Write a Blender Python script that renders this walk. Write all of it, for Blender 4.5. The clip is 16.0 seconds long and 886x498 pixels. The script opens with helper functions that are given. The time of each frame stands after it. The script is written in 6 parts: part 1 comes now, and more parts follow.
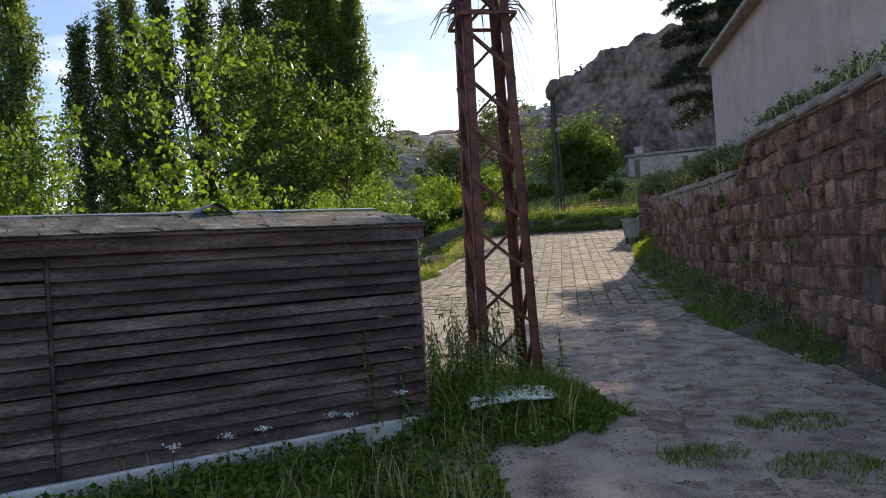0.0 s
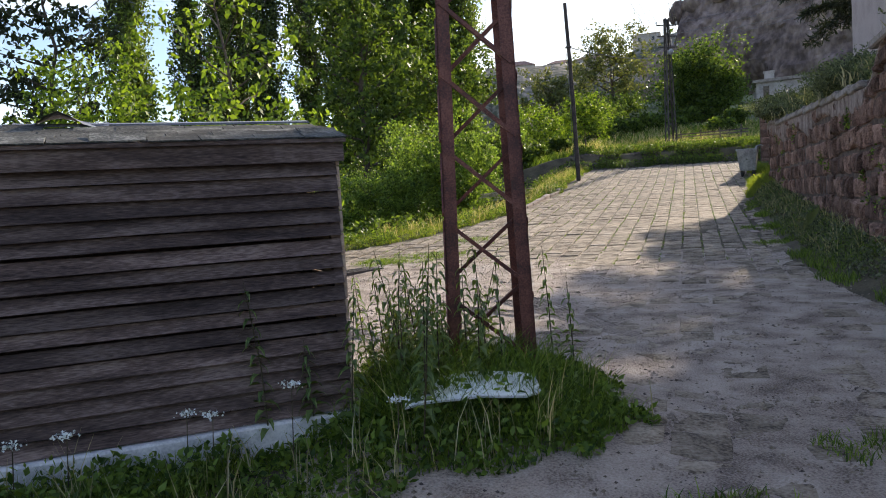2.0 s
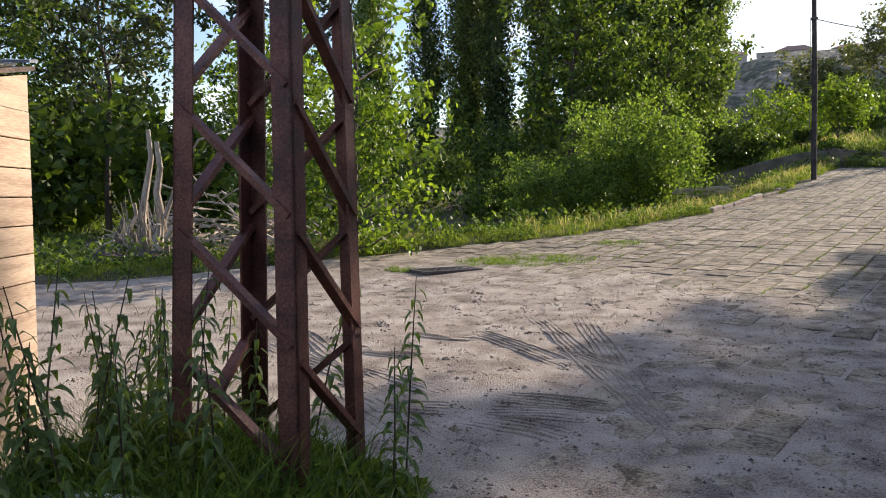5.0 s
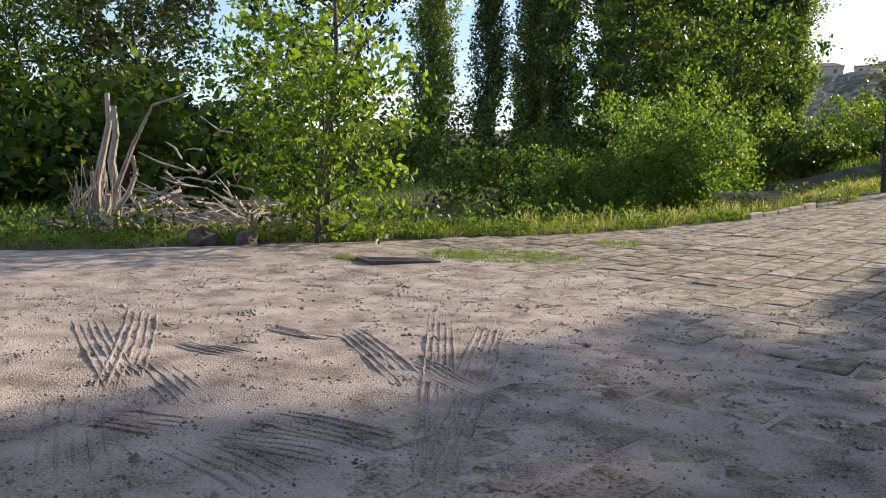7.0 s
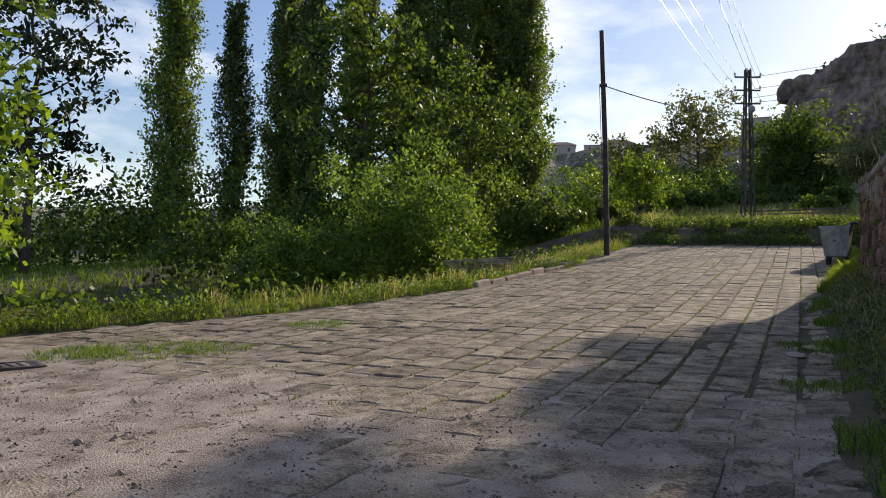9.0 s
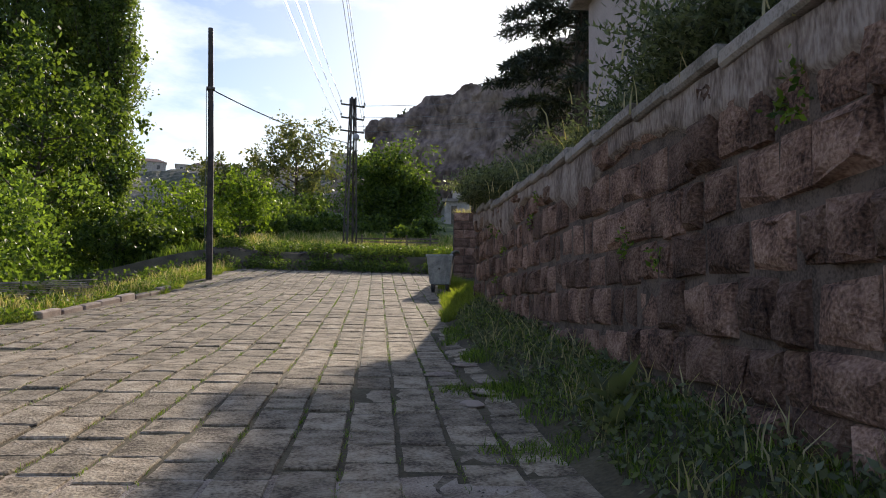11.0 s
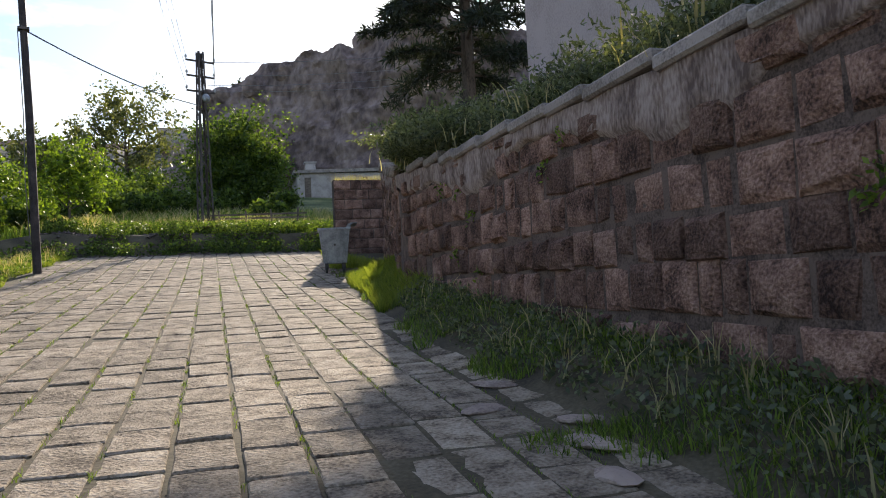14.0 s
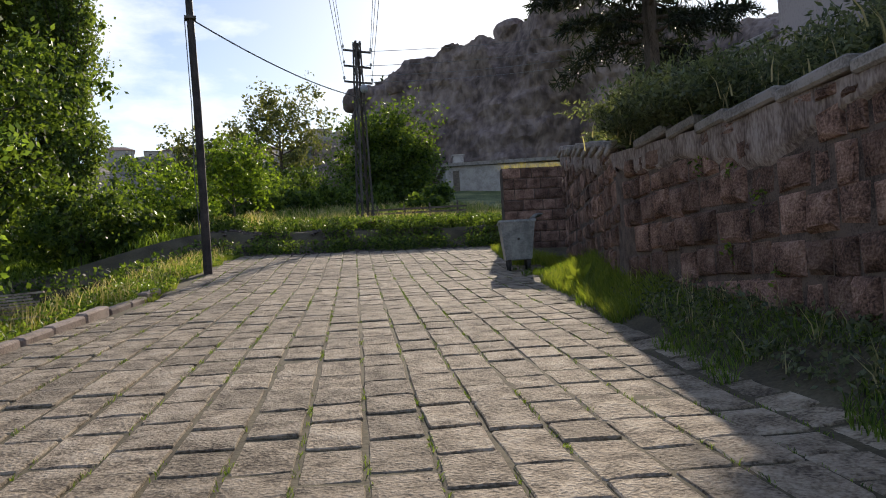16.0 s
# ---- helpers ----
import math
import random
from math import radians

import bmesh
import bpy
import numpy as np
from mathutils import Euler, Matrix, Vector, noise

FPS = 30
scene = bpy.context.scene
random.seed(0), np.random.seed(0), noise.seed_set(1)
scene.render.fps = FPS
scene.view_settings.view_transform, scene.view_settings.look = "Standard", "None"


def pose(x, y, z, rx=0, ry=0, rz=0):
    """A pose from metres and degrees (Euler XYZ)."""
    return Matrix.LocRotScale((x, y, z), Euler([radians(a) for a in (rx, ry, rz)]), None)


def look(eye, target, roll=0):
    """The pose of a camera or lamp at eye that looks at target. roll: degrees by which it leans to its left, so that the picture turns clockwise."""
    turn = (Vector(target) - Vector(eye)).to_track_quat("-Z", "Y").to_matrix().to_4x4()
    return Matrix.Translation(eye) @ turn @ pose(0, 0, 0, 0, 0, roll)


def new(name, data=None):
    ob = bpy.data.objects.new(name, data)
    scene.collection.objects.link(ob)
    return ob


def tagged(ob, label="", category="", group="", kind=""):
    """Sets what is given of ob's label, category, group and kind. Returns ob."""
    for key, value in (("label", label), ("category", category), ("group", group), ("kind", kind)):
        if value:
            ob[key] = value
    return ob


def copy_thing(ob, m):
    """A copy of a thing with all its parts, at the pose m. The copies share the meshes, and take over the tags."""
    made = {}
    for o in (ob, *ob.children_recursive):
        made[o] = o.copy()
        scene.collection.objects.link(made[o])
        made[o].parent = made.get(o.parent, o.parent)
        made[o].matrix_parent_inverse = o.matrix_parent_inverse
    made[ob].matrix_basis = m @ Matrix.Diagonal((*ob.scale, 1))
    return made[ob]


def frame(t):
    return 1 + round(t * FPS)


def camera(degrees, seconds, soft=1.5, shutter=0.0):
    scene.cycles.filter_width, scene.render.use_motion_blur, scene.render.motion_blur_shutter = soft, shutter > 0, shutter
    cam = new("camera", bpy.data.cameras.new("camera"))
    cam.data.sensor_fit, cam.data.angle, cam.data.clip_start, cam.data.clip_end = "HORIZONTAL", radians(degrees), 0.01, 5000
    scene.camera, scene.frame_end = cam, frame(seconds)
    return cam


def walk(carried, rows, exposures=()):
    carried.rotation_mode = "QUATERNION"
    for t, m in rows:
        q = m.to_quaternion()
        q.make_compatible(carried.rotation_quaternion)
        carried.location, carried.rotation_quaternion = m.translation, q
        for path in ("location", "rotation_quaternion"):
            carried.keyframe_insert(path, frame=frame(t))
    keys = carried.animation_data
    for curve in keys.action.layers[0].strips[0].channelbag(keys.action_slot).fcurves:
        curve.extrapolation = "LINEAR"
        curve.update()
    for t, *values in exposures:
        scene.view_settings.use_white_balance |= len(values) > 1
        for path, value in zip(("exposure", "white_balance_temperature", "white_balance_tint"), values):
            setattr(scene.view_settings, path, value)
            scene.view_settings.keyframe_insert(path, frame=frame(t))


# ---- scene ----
cam = camera(60.6, 16.0, soft=1.0)
PATH = [
    (0, (-0.424, -0.004, 1.56), (-0.322, 1.994, 1.591), -3.8),
    (0.5, (-0.136, 0.619, 1.563), (-0.222, 2.607, 1.761), 0.3),
    (1, (0.215, 1.147, 1.532), (-0.101, 3.118, 1.654), -0.3),
    (1.5, (0.538, 1.687, 1.52), (0.153, 3.649, 1.47), -1.6),
    (2, (0.909, 2.288, 1.464), (0.693, 4.273, 1.344), -3.5),
    (2.5, (1.29, 2.748, 1.488), (0.835, 4.685, 1.285), -4.8),
    (3, (1.579, 3.3, 1.449), (1.075, 5.225, 1.251), -5.1),
    (3.5, (1.876, 3.909, 1.404), (1.203, 5.791, 1.314), -1.0),
    (4, (2.188, 4.352, 1.412), (1.406, 6.192, 1.367), 2.1),
    (4.5, (2.614, 4.788, 1.443), (1.813, 6.616, 1.315), 1.0),
    (4.7, (2.703, 5.023, 1.472), (1.894, 6.847, 1.333), 0.3),
    (6.8, (3.779, 7.396, 1.202), (2.766, 9.116, 1.078), 3.1),
    (7, (3.787, 7.672, 1.196), (2.78, 9.395, 1.06), 2.9),
    (7.5, (3.857, 8.285, 1.217), (2.889, 10.035, 1.241), 0.9),
    (8, (3.989, 8.983, 1.237), (3.06, 10.752, 1.319), 0.3),
    (8.5, (4.022, 9.631, 1.234), (3.322, 11.503, 1.306), 0.3),
    (9, (4.088, 10.447, 1.236), (3.627, 12.392, 1.313), 0.8),
    (9.5, (3.985, 11.252, 1.264), (3.887, 13.25, 1.272), 0.5),
    (9.7, (3.968, 11.504, 1.242), (4.028, 13.502, 1.192), 0.6),
    (11.8, (3.476, 13.958, 1.332), (4.164, 15.818, 1.585), 0.0),
    (12, (3.477, 14.19, 1.297), (4.195, 16.046, 1.495), -0.0),
    (12.5, (3.427, 14.897, 1.4), (4.217, 16.724, 1.597), -1.7),
    (13, (3.356, 15.489, 1.422), (4.247, 17.276, 1.537), -3.0),
    (13.5, (3.368, 16.145, 1.466), (4.303, 17.909, 1.583), -3.1),
    (14, (3.281, 16.791, 1.51), (4.247, 18.541, 1.589), -2.8),
    (14.5, (3.359, 17.412, 1.513), (4.311, 19.169, 1.595), -2.0),
    (15, (3.236, 18.038, 1.583), (4.048, 19.858, 1.749), -1.4),
    (15.5, (3.166, 18.62, 1.635), (3.889, 20.484, 1.69), -3.3),
    (16, (3.133, 19.355, 1.689), (3.768, 21.25, 1.77), -3.2),
]
EXPOSURE = [(0, 0.6), (0.6, 0.1), (1.2, -0.1), (1.6, 0.35), (2.0, 0.9), (2.5, 1.22), (3.0, 1.35), (4.0, 0.85), (4.5, 0.85), (7.0, 0.9), (7.5, 0.88), (7.9, 0.4), (8.5, 0.2), (9.0, 0.25), (9.4, -0.08), (9.7, 0.7), (11.8, 0.38), (12.5, 0.48), (13.0, 0.5), (13.4, 0.92), (14.0, 0.82), (14.5, 0.82), (15.2, 0.45), (16.0, 0.4)]
walk(cam, [(t, look(eye, target, roll)) for t, eye, target, roll in PATH], EXPOSURE)

# ---- world, sun ----
SUN_AZ, SUN_EL = radians(26.1), radians(23.2)
world = bpy.data.worlds.new("sky")
scene.world = world
world.use_nodes = True
wn, wl = world.node_tree.nodes, world.node_tree.links
sky = wn.new("ShaderNodeTexSky")
sky.sky_type = "NISHITA"
sky.sun_disc = False
sky.sun_elevation = SUN_EL
sky.sun_rotation = SUN_AZ
sky.air_density, sky.dust_density, sky.ozone_density = 1.2, 0.4, 2.2
wn["Background"].inputs[1].default_value = 0.19
# thin fair-weather clouds over the sky
tc = wn.new("ShaderNodeTexCoord")
mp = wn.new("ShaderNodeMapping")
mp.inputs["Scale"].default_value = (1.0, 1.0, 2.6)
cn = wn.new("ShaderNodeTexNoise")
cn.inputs["Scale"].default_value = 3.4
cn.inputs["Detail"].default_value = 8.0
cn.inputs["Roughness"].default_value = 0.58
cr = wn.new("ShaderNodeValToRGB")
cr.color_ramp.elements[0].position, cr.color_ramp.elements[1].position = 0.5, 0.66
cr.color_ramp.elements[1].color = (0.75, 0.75, 0.75, 1)
mx = wn.new("ShaderNodeMix")
mx.data_type = "RGBA"
mx.inputs["B"].default_value = (5.2, 5.3, 5.5, 1)
wl.new(tc.outputs["Generated"], mp.inputs["Vector"])
wl.new(mp.outputs["Vector"], cn.inputs["Vector"])
wl.new(cn.outputs["Fac"], cr.inputs["Fac"])
wl.new(cr.outputs["Color"], mx.inputs["Factor"])
gm = wn.new("ShaderNodeGamma")
gm.inputs["Gamma"].default_value = 0.72
wl.new(sky.outputs["Color"], gm.inputs["Color"])
hs = wn.new("ShaderNodeHueSaturation")
hs.inputs["Saturation"].default_value = 1.3
hs.inputs["Hue"].default_value = 0.522
wl.new(gm.outputs["Color"], hs.inputs["Color"])
wl.new(hs.outputs["Color"], mx.inputs["A"])
wl.new(mx.outputs["Result"], wn["Background"].inputs["Color"])
sun = new("sun", bpy.data.lights.new("sun", "SUN"))
sun.data.energy, sun.data.angle, sun.data.color = 4.8, radians(0.6), (1.0, 0.86, 0.70)
sun_dir = Vector((math.sin(SUN_AZ) * math.cos(SUN_EL), math.cos(SUN_AZ) * math.cos(SUN_EL), math.sin(SUN_EL)))
sun.matrix_world = look(sun_dir * 60, (0, 0, 0))

# ---- materials ----
def mat(name, ramp, scale=6.0, rough=0.9, bump=0.3, fine=60.0, stretch=(1, 1, 1), metal=0.0, vary=0.12, spec=0.3, detail=6.0, dist=0.02, island=False):
    """Surface of two noises (large stains, fine grain), with a tint that differs from piece to piece."""
    m = bpy.data.materials.new(name)
    m.use_nodes = True
    n, l = m.node_tree.nodes, m.node_tree.links
    p = n["Principled BSDF"]
    p.inputs["Roughness"].default_value = rough
    p.inputs["Metallic"].default_value = metal
    p.inputs["Specular IOR Level"].default_value = spec
    co = n.new("ShaderNodeTexCoord")
    geo = n.new("ShaderNodeNewGeometry")
    ma = n.new("ShaderNodeMapping")
    ma.inputs["Scale"].default_value = stretch
    l.new(geo.outputs["Position"], ma.inputs["Vector"])
    big = n.new("ShaderNodeTexNoise")
    big.inputs["Scale"].default_value, big.inputs["Detail"].default_value = scale, detail
    sml = n.new("ShaderNodeTexNoise")
    sml.inputs["Scale"].default_value, sml.inputs["Detail"].default_value = fine, 4.0
    for t in (big, sml):
        l.new(ma.outputs["Vector"], t.inputs["Vector"])
    add = n.new("ShaderNodeMath")
    add.operation = "MULTIPLY_ADD"
    add.inputs[1].default_value = 0.45
    l.new(sml.outputs["Fac"], add.inputs[0])
    sc = n.new("ShaderNodeMath")
    sc.operation = "MULTIPLY"
    sc.inputs[1].default_value = 0.55
    l.new(big.outputs["Fac"], sc.inputs[0])
    l.new(sc.outputs[0], add.inputs[2])
    con = n.new("ShaderNodeMath")
    con.operation = "MULTIPLY_ADD"
    con.inputs[1].default_value, con.inputs[2].default_value = 1.9, -0.45
    l.new(add.outputs[0], con.inputs[0])
    cr = n.new("ShaderNodeValToRGB")
    els = cr.color_ramp.elements
    while len(els) < len(ramp):
        els.new(0.5)
    for i, (pos, col) in enumerate(ramp):
        els[i].position, els[i].color = pos, (*col, 1)
    l.new(con.outputs[0], cr.inputs["Fac"])
    hs = n.new("ShaderNodeHueSaturation")
    oi = n.new("ShaderNodeObjectInfo")
    mr = n.new("ShaderNodeMapRange")
    mr.inputs["To Min"].default_value, mr.inputs["To Max"].default_value = 1 - vary, 1 + vary
    l.new(geo.outputs["Random Per Island"] if island else oi.outputs["Random"], mr.inputs["Value"])
    l.new(mr.outputs[0], hs.inputs["Value"])
    l.new(cr.outputs["Color"], hs.inputs["Color"])
    l.new(hs.outputs["Color"], p.inputs["Base Color"])
    if bump:
        b = n.new("ShaderNodeBump")
        b.inputs["Strength"].default_value, b.inputs["Distance"].default_value = bump, dist
        l.new(add.outputs[0], b.inputs["Height"])
        l.new(b.outputs["Normal"], p.inputs["Normal"])
    return m


def leaf_mat(name, dark, light, trans=0.45, rough=0.5):
    """Thin leaves that let the sun through; the tint differs from leaf to leaf."""
    m = bpy.data.materials.new(name)
    m.use_nodes = True
    n, l = m.node_tree.nodes, m.node_tree.links
    p, out = n["Principled BSDF"], n["Material Output"]
    geo = n.new("ShaderNodeNewGeometry")
    cr = n.new("ShaderNodeValToRGB")
    cr.color_ramp.elements[0].color, cr.color_ramp.elements[1].color = (*dark, 1), (*light, 1)
    l.new(geo.outputs["Random Per Island"], cr.inputs["Fac"])
    l.new(cr.outputs["Color"], p.inputs["Base Color"])
    p.inputs["Roughness"].default_value = rough
    p.inputs["Specular IOR Level"].default_value = 0.25
    tr = n.new("ShaderNodeBsdfTranslucent")
    g = n.new("ShaderNodeMix")
    g.data_type = "RGBA"
    g.blend_type = "MULTIPLY"
    g.inputs["Factor"].default_value = 1.0
    g.inputs["B"].default_value = (2.3, 2.15, 0.75, 1)
    l.new(cr.outputs["Color"], g.inputs["A"])
    l.new(g.outputs["Result"], tr.inputs["Color"])
    mixs = n.new("ShaderNodeMixShader")
    mixs.inputs[0].default_value = trans
    l.new(p.outputs[0], mixs.inputs[1])
    l.new(tr.outputs[0], mixs.inputs[2])
    l.new(mixs.outputs[0], out.inputs["Surface"])
    return m


M_DIRT = mat("dirt", [(0.25, (0.13, 0.1, 0.08)), (0.48, (0.33, 0.27, 0.215)), (0.72, (0.46, 0.39, 0.32))], 2.6, 0.95, 1.0, 70, dist=0.05, detail=15.0)
M_SOIL = mat("soil", [(0.2, (0.035, 0.028, 0.018)), (0.55, (0.085, 0.072, 0.042)), (0.85, (0.13, 0.11, 0.07))], 1.5, 0.95, 0.6, 30)
M_FIELD = mat("meadow", [(0.3, (0.04, 0.055, 0.018)), (0.55, (0.10, 0.125, 0.04)), (0.75, (0.2, 0.2, 0.09))], 0.6, 0.95, 0.6, 14)
M_SLAB = mat("paving_tuff", [(0.28, (0.085, 0.065, 0.045)), (0.48, (0.245, 0.198, 0.14)), (0.72, (0.38, 0.32, 0.24))], 5.0, 0.92, 1.0, 38, vary=0.24, dist=0.05, detail=14.0)
M_SLAB_J = mat("paving_tuff_joined", [(0.28, (0.085, 0.065, 0.045)), (0.48, (0.245, 0.198, 0.14)), (0.72, (0.38, 0.32, 0.24))], 5.0, 0.92, 1.0, 38, vary=0.24, dist=0.05, detail=14.0, island=True)
TUFF = [(0.26, (0.045, 0.026, 0.02)), (0.5, (0.19, 0.112, 0.083)), (0.76, (0.36, 0.235, 0.18))]
M_BLOCK = mat("wall_tuff", TUFF, 3.4, 0.95, 1.0, 40, vary=0.45, dist=0.07, detail=13.0)
M_BLOCK_J = mat("wall_tuff_joined", TUFF, 3.4, 0.95, 1.0, 40, vary=0.45, dist=0.07, detail=13.0, island=True)
M_MORTAR = mat("mortar", [(0.3, (0.05, 0.036, 0.03)), (0.6, (0.15, 0.112, 0.09))], 5.0, 0.95, 0.6, 50)
M_PLASTER_BLOCK = mat("grey_render", [(0.28, (0.13, 0.095, 0.08)), (0.5, (0.27, 0.21, 0.18)), (0.7, (0.40, 0.33, 0.29))], 3.0, 0.95, 0.8, 24, stretch=(1.4, 1.4, 0.5), dist=0.05, detail=10.0)
M_COPING = mat("coping_stone", [(0.3, (0.17, 0.15, 0.13)), (0.6, (0.34, 0.3, 0.27))], 3.0, 0.95, 0.5, 40, vary=0.15)
# weathered shed wood, darkened to stand in for the front's shade
M_WOOD = mat("shaded_weathered_board", [(0.2, (0.022, 0.014, 0.012)), (0.5, (0.088, 0.06, 0.05)), (0.8, (0.21, 0.158, 0.135))], 2.2, 0.75, 0.6, 26, stretch=(0.7, 0.7, 5), vary=0.42, dist=0.01, detail=10.0)
# lit copy of the shed wood: the end wall's sun is in its colour
M_WOOD_LIT = mat("sunlit_board", [(0.28, (0.36, 0.25, 0.18)), (0.5, (0.5, 0.37, 0.27)), (0.72, (0.6, 0.46, 0.34))], 2.0, 0.8, 0.3, 24, stretch=(0.6, 0.6, 8), vary=0.08, dist=0.008)
M_SHINGLE = mat("bitumen_shingle", [(0.3, (0.02, 0.021, 0.018)), (0.55, (0.07, 0.07, 0.058)), (0.75, (0.17, 0.165, 0.14))], 5.0, 0.9, 0.7, 50, vary=0.5)
M_FELT = mat("grey_felt", [(0.3, (0.10, 0.11, 0.13)), (0.7, (0.22, 0.235, 0.26))], 5.0, 0.7, 0.3, 60)
M_PLINTH = mat("plinth_concrete", [(0.3, (0.42, 0.42, 0.42)), (0.7, (0.66, 0.65, 0.63))], 4.0, 0.85, 0.2, 60)
M_RUST = mat("rusty_red_steel", [(0.3, (0.05, 0.018, 0.013)), (0.5, (0.115, 0.036, 0.025)), (0.72, (0.19, 0.075, 0.05))], 6.0, 0.6, 0.3, 80, metal=0.0, spec=0.45)
M_STEEL = mat("dark_steel", [(0.3, (0.05, 0.045, 0.042)), (0.7, (0.12, 0.10, 0.09))], 6.0, 0.6, 0.2, 60)
M_POLE = mat("tarred_pole", [(0.3, (0.022, 0.018, 0.017)), (0.7, (0.07, 0.055, 0.05))], 4.0, 0.7, 0.2, 60)
M_WIRE = mat("wire", [(0.3, (0.08, 0.08, 0.08)), (0.7, (0.16, 0.16, 0.16))], 4.0, 0.4, 0, 60)
M_GALV = mat("galvanised_steel", [(0.3, (0.20, 0.21, 0.22)), (0.55, (0.33, 0.34, 0.35)), (0.75, (0.42, 0.43, 0.44))], 5.0, 0.5, 0.1, 40, metal=0.55)
M_RUBBER = mat("black_rubber", [(0.3, (0.02, 0.02, 0.02)), (0.7, (0.05, 0.05, 0.05))], 5.0, 0.8, 0.1, 60)
M_BARK = mat("bark", [(0.3, (0.045, 0.035, 0.028)), (0.6, (0.13, 0.105, 0.085))], 4.0, 0.95, 0.8, 40, stretch=(1, 1, 0.25))
M_DEAD = mat("dead_wood", [(0.3, (0.2, 0.16, 0.125)), (0.6, (0.40, 0.34, 0.28))], 4.0, 0.9, 0.6, 40, stretch=(1, 1, 0.3))
M_CLIFF = mat("cliff_rock", [(0.3, (0.085, 0.064, 0.06)), (0.5, (0.19, 0.145, 0.132)), (0.7, (0.31, 0.245, 0.22))], 0.12, 0.95, 0.9, 0.9, stretch=(1, 1, 0.7), detail=12.0, dist=0.6)
M_HILL = mat("scrub_hill", [(0.36, (0.06, 0.065, 0.04)), (0.5, (0.15, 0.135, 0.1)), (0.66, (0.26, 0.22, 0.18))], 0.05, 0.95, 0.8, 0.4, detail=9.0, dist=1.0)
M_HOUSE = mat("pink_plaster", [(0.3, (0.43, 0.35, 0.32)), (0.6, (0.55, 0.46, 0.43))], 1.2, 0.9, 0.15, 30)
M_STONEHOUSE = mat("pale_ashlar", [(0.3, (0.30, 0.27, 0.25)), (0.6, (0.46, 0.42, 0.39))], 2.0, 0.9, 0.3, 20)
M_TILE = mat("clay_tile", [(0.3, (0.16, 0.09, 0.07)), (0.6, (0.30, 0.19, 0.15))], 2.0, 0.9, 0.3, 20)
M_GLASS_DARK = mat("dark_pane", [(0.3, (0.02, 0.02, 0.025)), (0.7, (0.05, 0.05, 0.055))], 2.0, 0.15, 0, 20, spec=0.5)
M_WHITE = mat("white_sheet", [(0.3, (0.6, 0.63, 0.58)), (0.7, (0.78, 0.8, 0.75))], 5.0, 0.6, 0.15, 60)
M_SCRUB_WOOD = mat("old_timber", [(0.3, (0.09, 0.07, 0.055)), (0.6, (0.2, 0.165, 0.13))], 4.0, 0.9, 0.5, 40, stretch=(1, 1, 3))
M_ROCK = mat("dark_rock", [(0.2, (0.04, 0.033, 0.03)), (0.8, (0.15, 0.12, 0.1))], 6.0, 0.95, 0.8, 30)
M_KERB = mat("kerb_stone", [(0.3, (0.2, 0.155, 0.125)), (0.6, (0.35, 0.28, 0.23))], 3.0, 0.95, 0.5, 40, vary=0.2)
L_POPLAR = leaf_mat("poplar_leaf", (0.035, 0.06, 0.022), (0.14, 0.20, 0.065), 0.5)
L_POPLAR_D = leaf_mat("poplar_leaf_dark", (0.014, 0.024, 0.012), (0.105, 0.15, 0.055), 0.4)
L_GREEN = leaf_mat("fresh_leaf", (0.026, 0.055, 0.012), (0.16, 0.24, 0.035), 0.45)
L_TREE = leaf_mat("tree_leaf", (0.016, 0.034, 0.01), (0.11, 0.165, 0.04), 0.45)
L_DARK = leaf_mat("dark_leaf", (0.018, 0.026, 0.014), (0.045, 0.06, 0.025), 0.2)
L_WILLOW = leaf_mat("willow_leaf", (0.03, 0.06, 0.016), (0.155, 0.235, 0.06), 0.5)
L_SAGE = leaf_mat("sage_leaf", (0.034, 0.048, 0.03), (0.16, 0.19, 0.125), 0.38)
L_NEEDLE = leaf_mat("needle", (0.012, 0.02, 0.014), (0.035, 0.045, 0.028), 0.12)
L_SPARSE = leaf_mat("brownish_leaf", (0.045, 0.06, 0.028), (0.15, 0.165, 0.075), 0.35)
L_GRASS = leaf_mat("grass_blade", (0.024, 0.055, 0.012), (0.165, 0.245, 0.05), 0.42)
L_GRASS_Y = leaf_mat("yellow_grass_blade", (0.07, 0.115, 0.022), (0.20, 0.24, 0.06), 0.48)
L_DRY = leaf_mat("dry_grass_blade", (0.22, 0.20, 0.12), (0.42, 0.39, 0.27), 0.35)
L_NETTLE = leaf_mat("nettle_leaf", (0.06, 0.10, 0.03), (0.17, 0.23, 0.09), 0.4)


# ---- builders ----
def mesh_of(name, verts, faces, material, smooth=False):
    me = bpy.data.meshes.new(name)
    me.from_pydata([tuple(v) for v in verts], [], faces)
    me.materials.append(material)
    if smooth:
        me.polygons.foreach_set("use_smooth", [True] * len(me.polygons))
    me.update()
    return me


def thing(name, label, category, x=0, y=0, z=0, rz=0, group="", kind=""):
    ob = new(name)
    ob.matrix_basis = pose(x, y, z, 0, 0, rz)
    return tagged(ob, label, category, group, kind)


def part(name, bm, material, parent, label=""):
    """Links a bmesh or a ready mesh as one mesh object under a thing or a part."""
    if isinstance(bm, bmesh.types.BMesh):
        me = bpy.data.meshes.new(name)
        bm.to_mesh(me)
        bm.free()
        me.materials.append(material)
    else:
        me = bm
    ob = new(name, me)
    ob.parent = parent
    if label:
        ob["label"] = label
    return ob


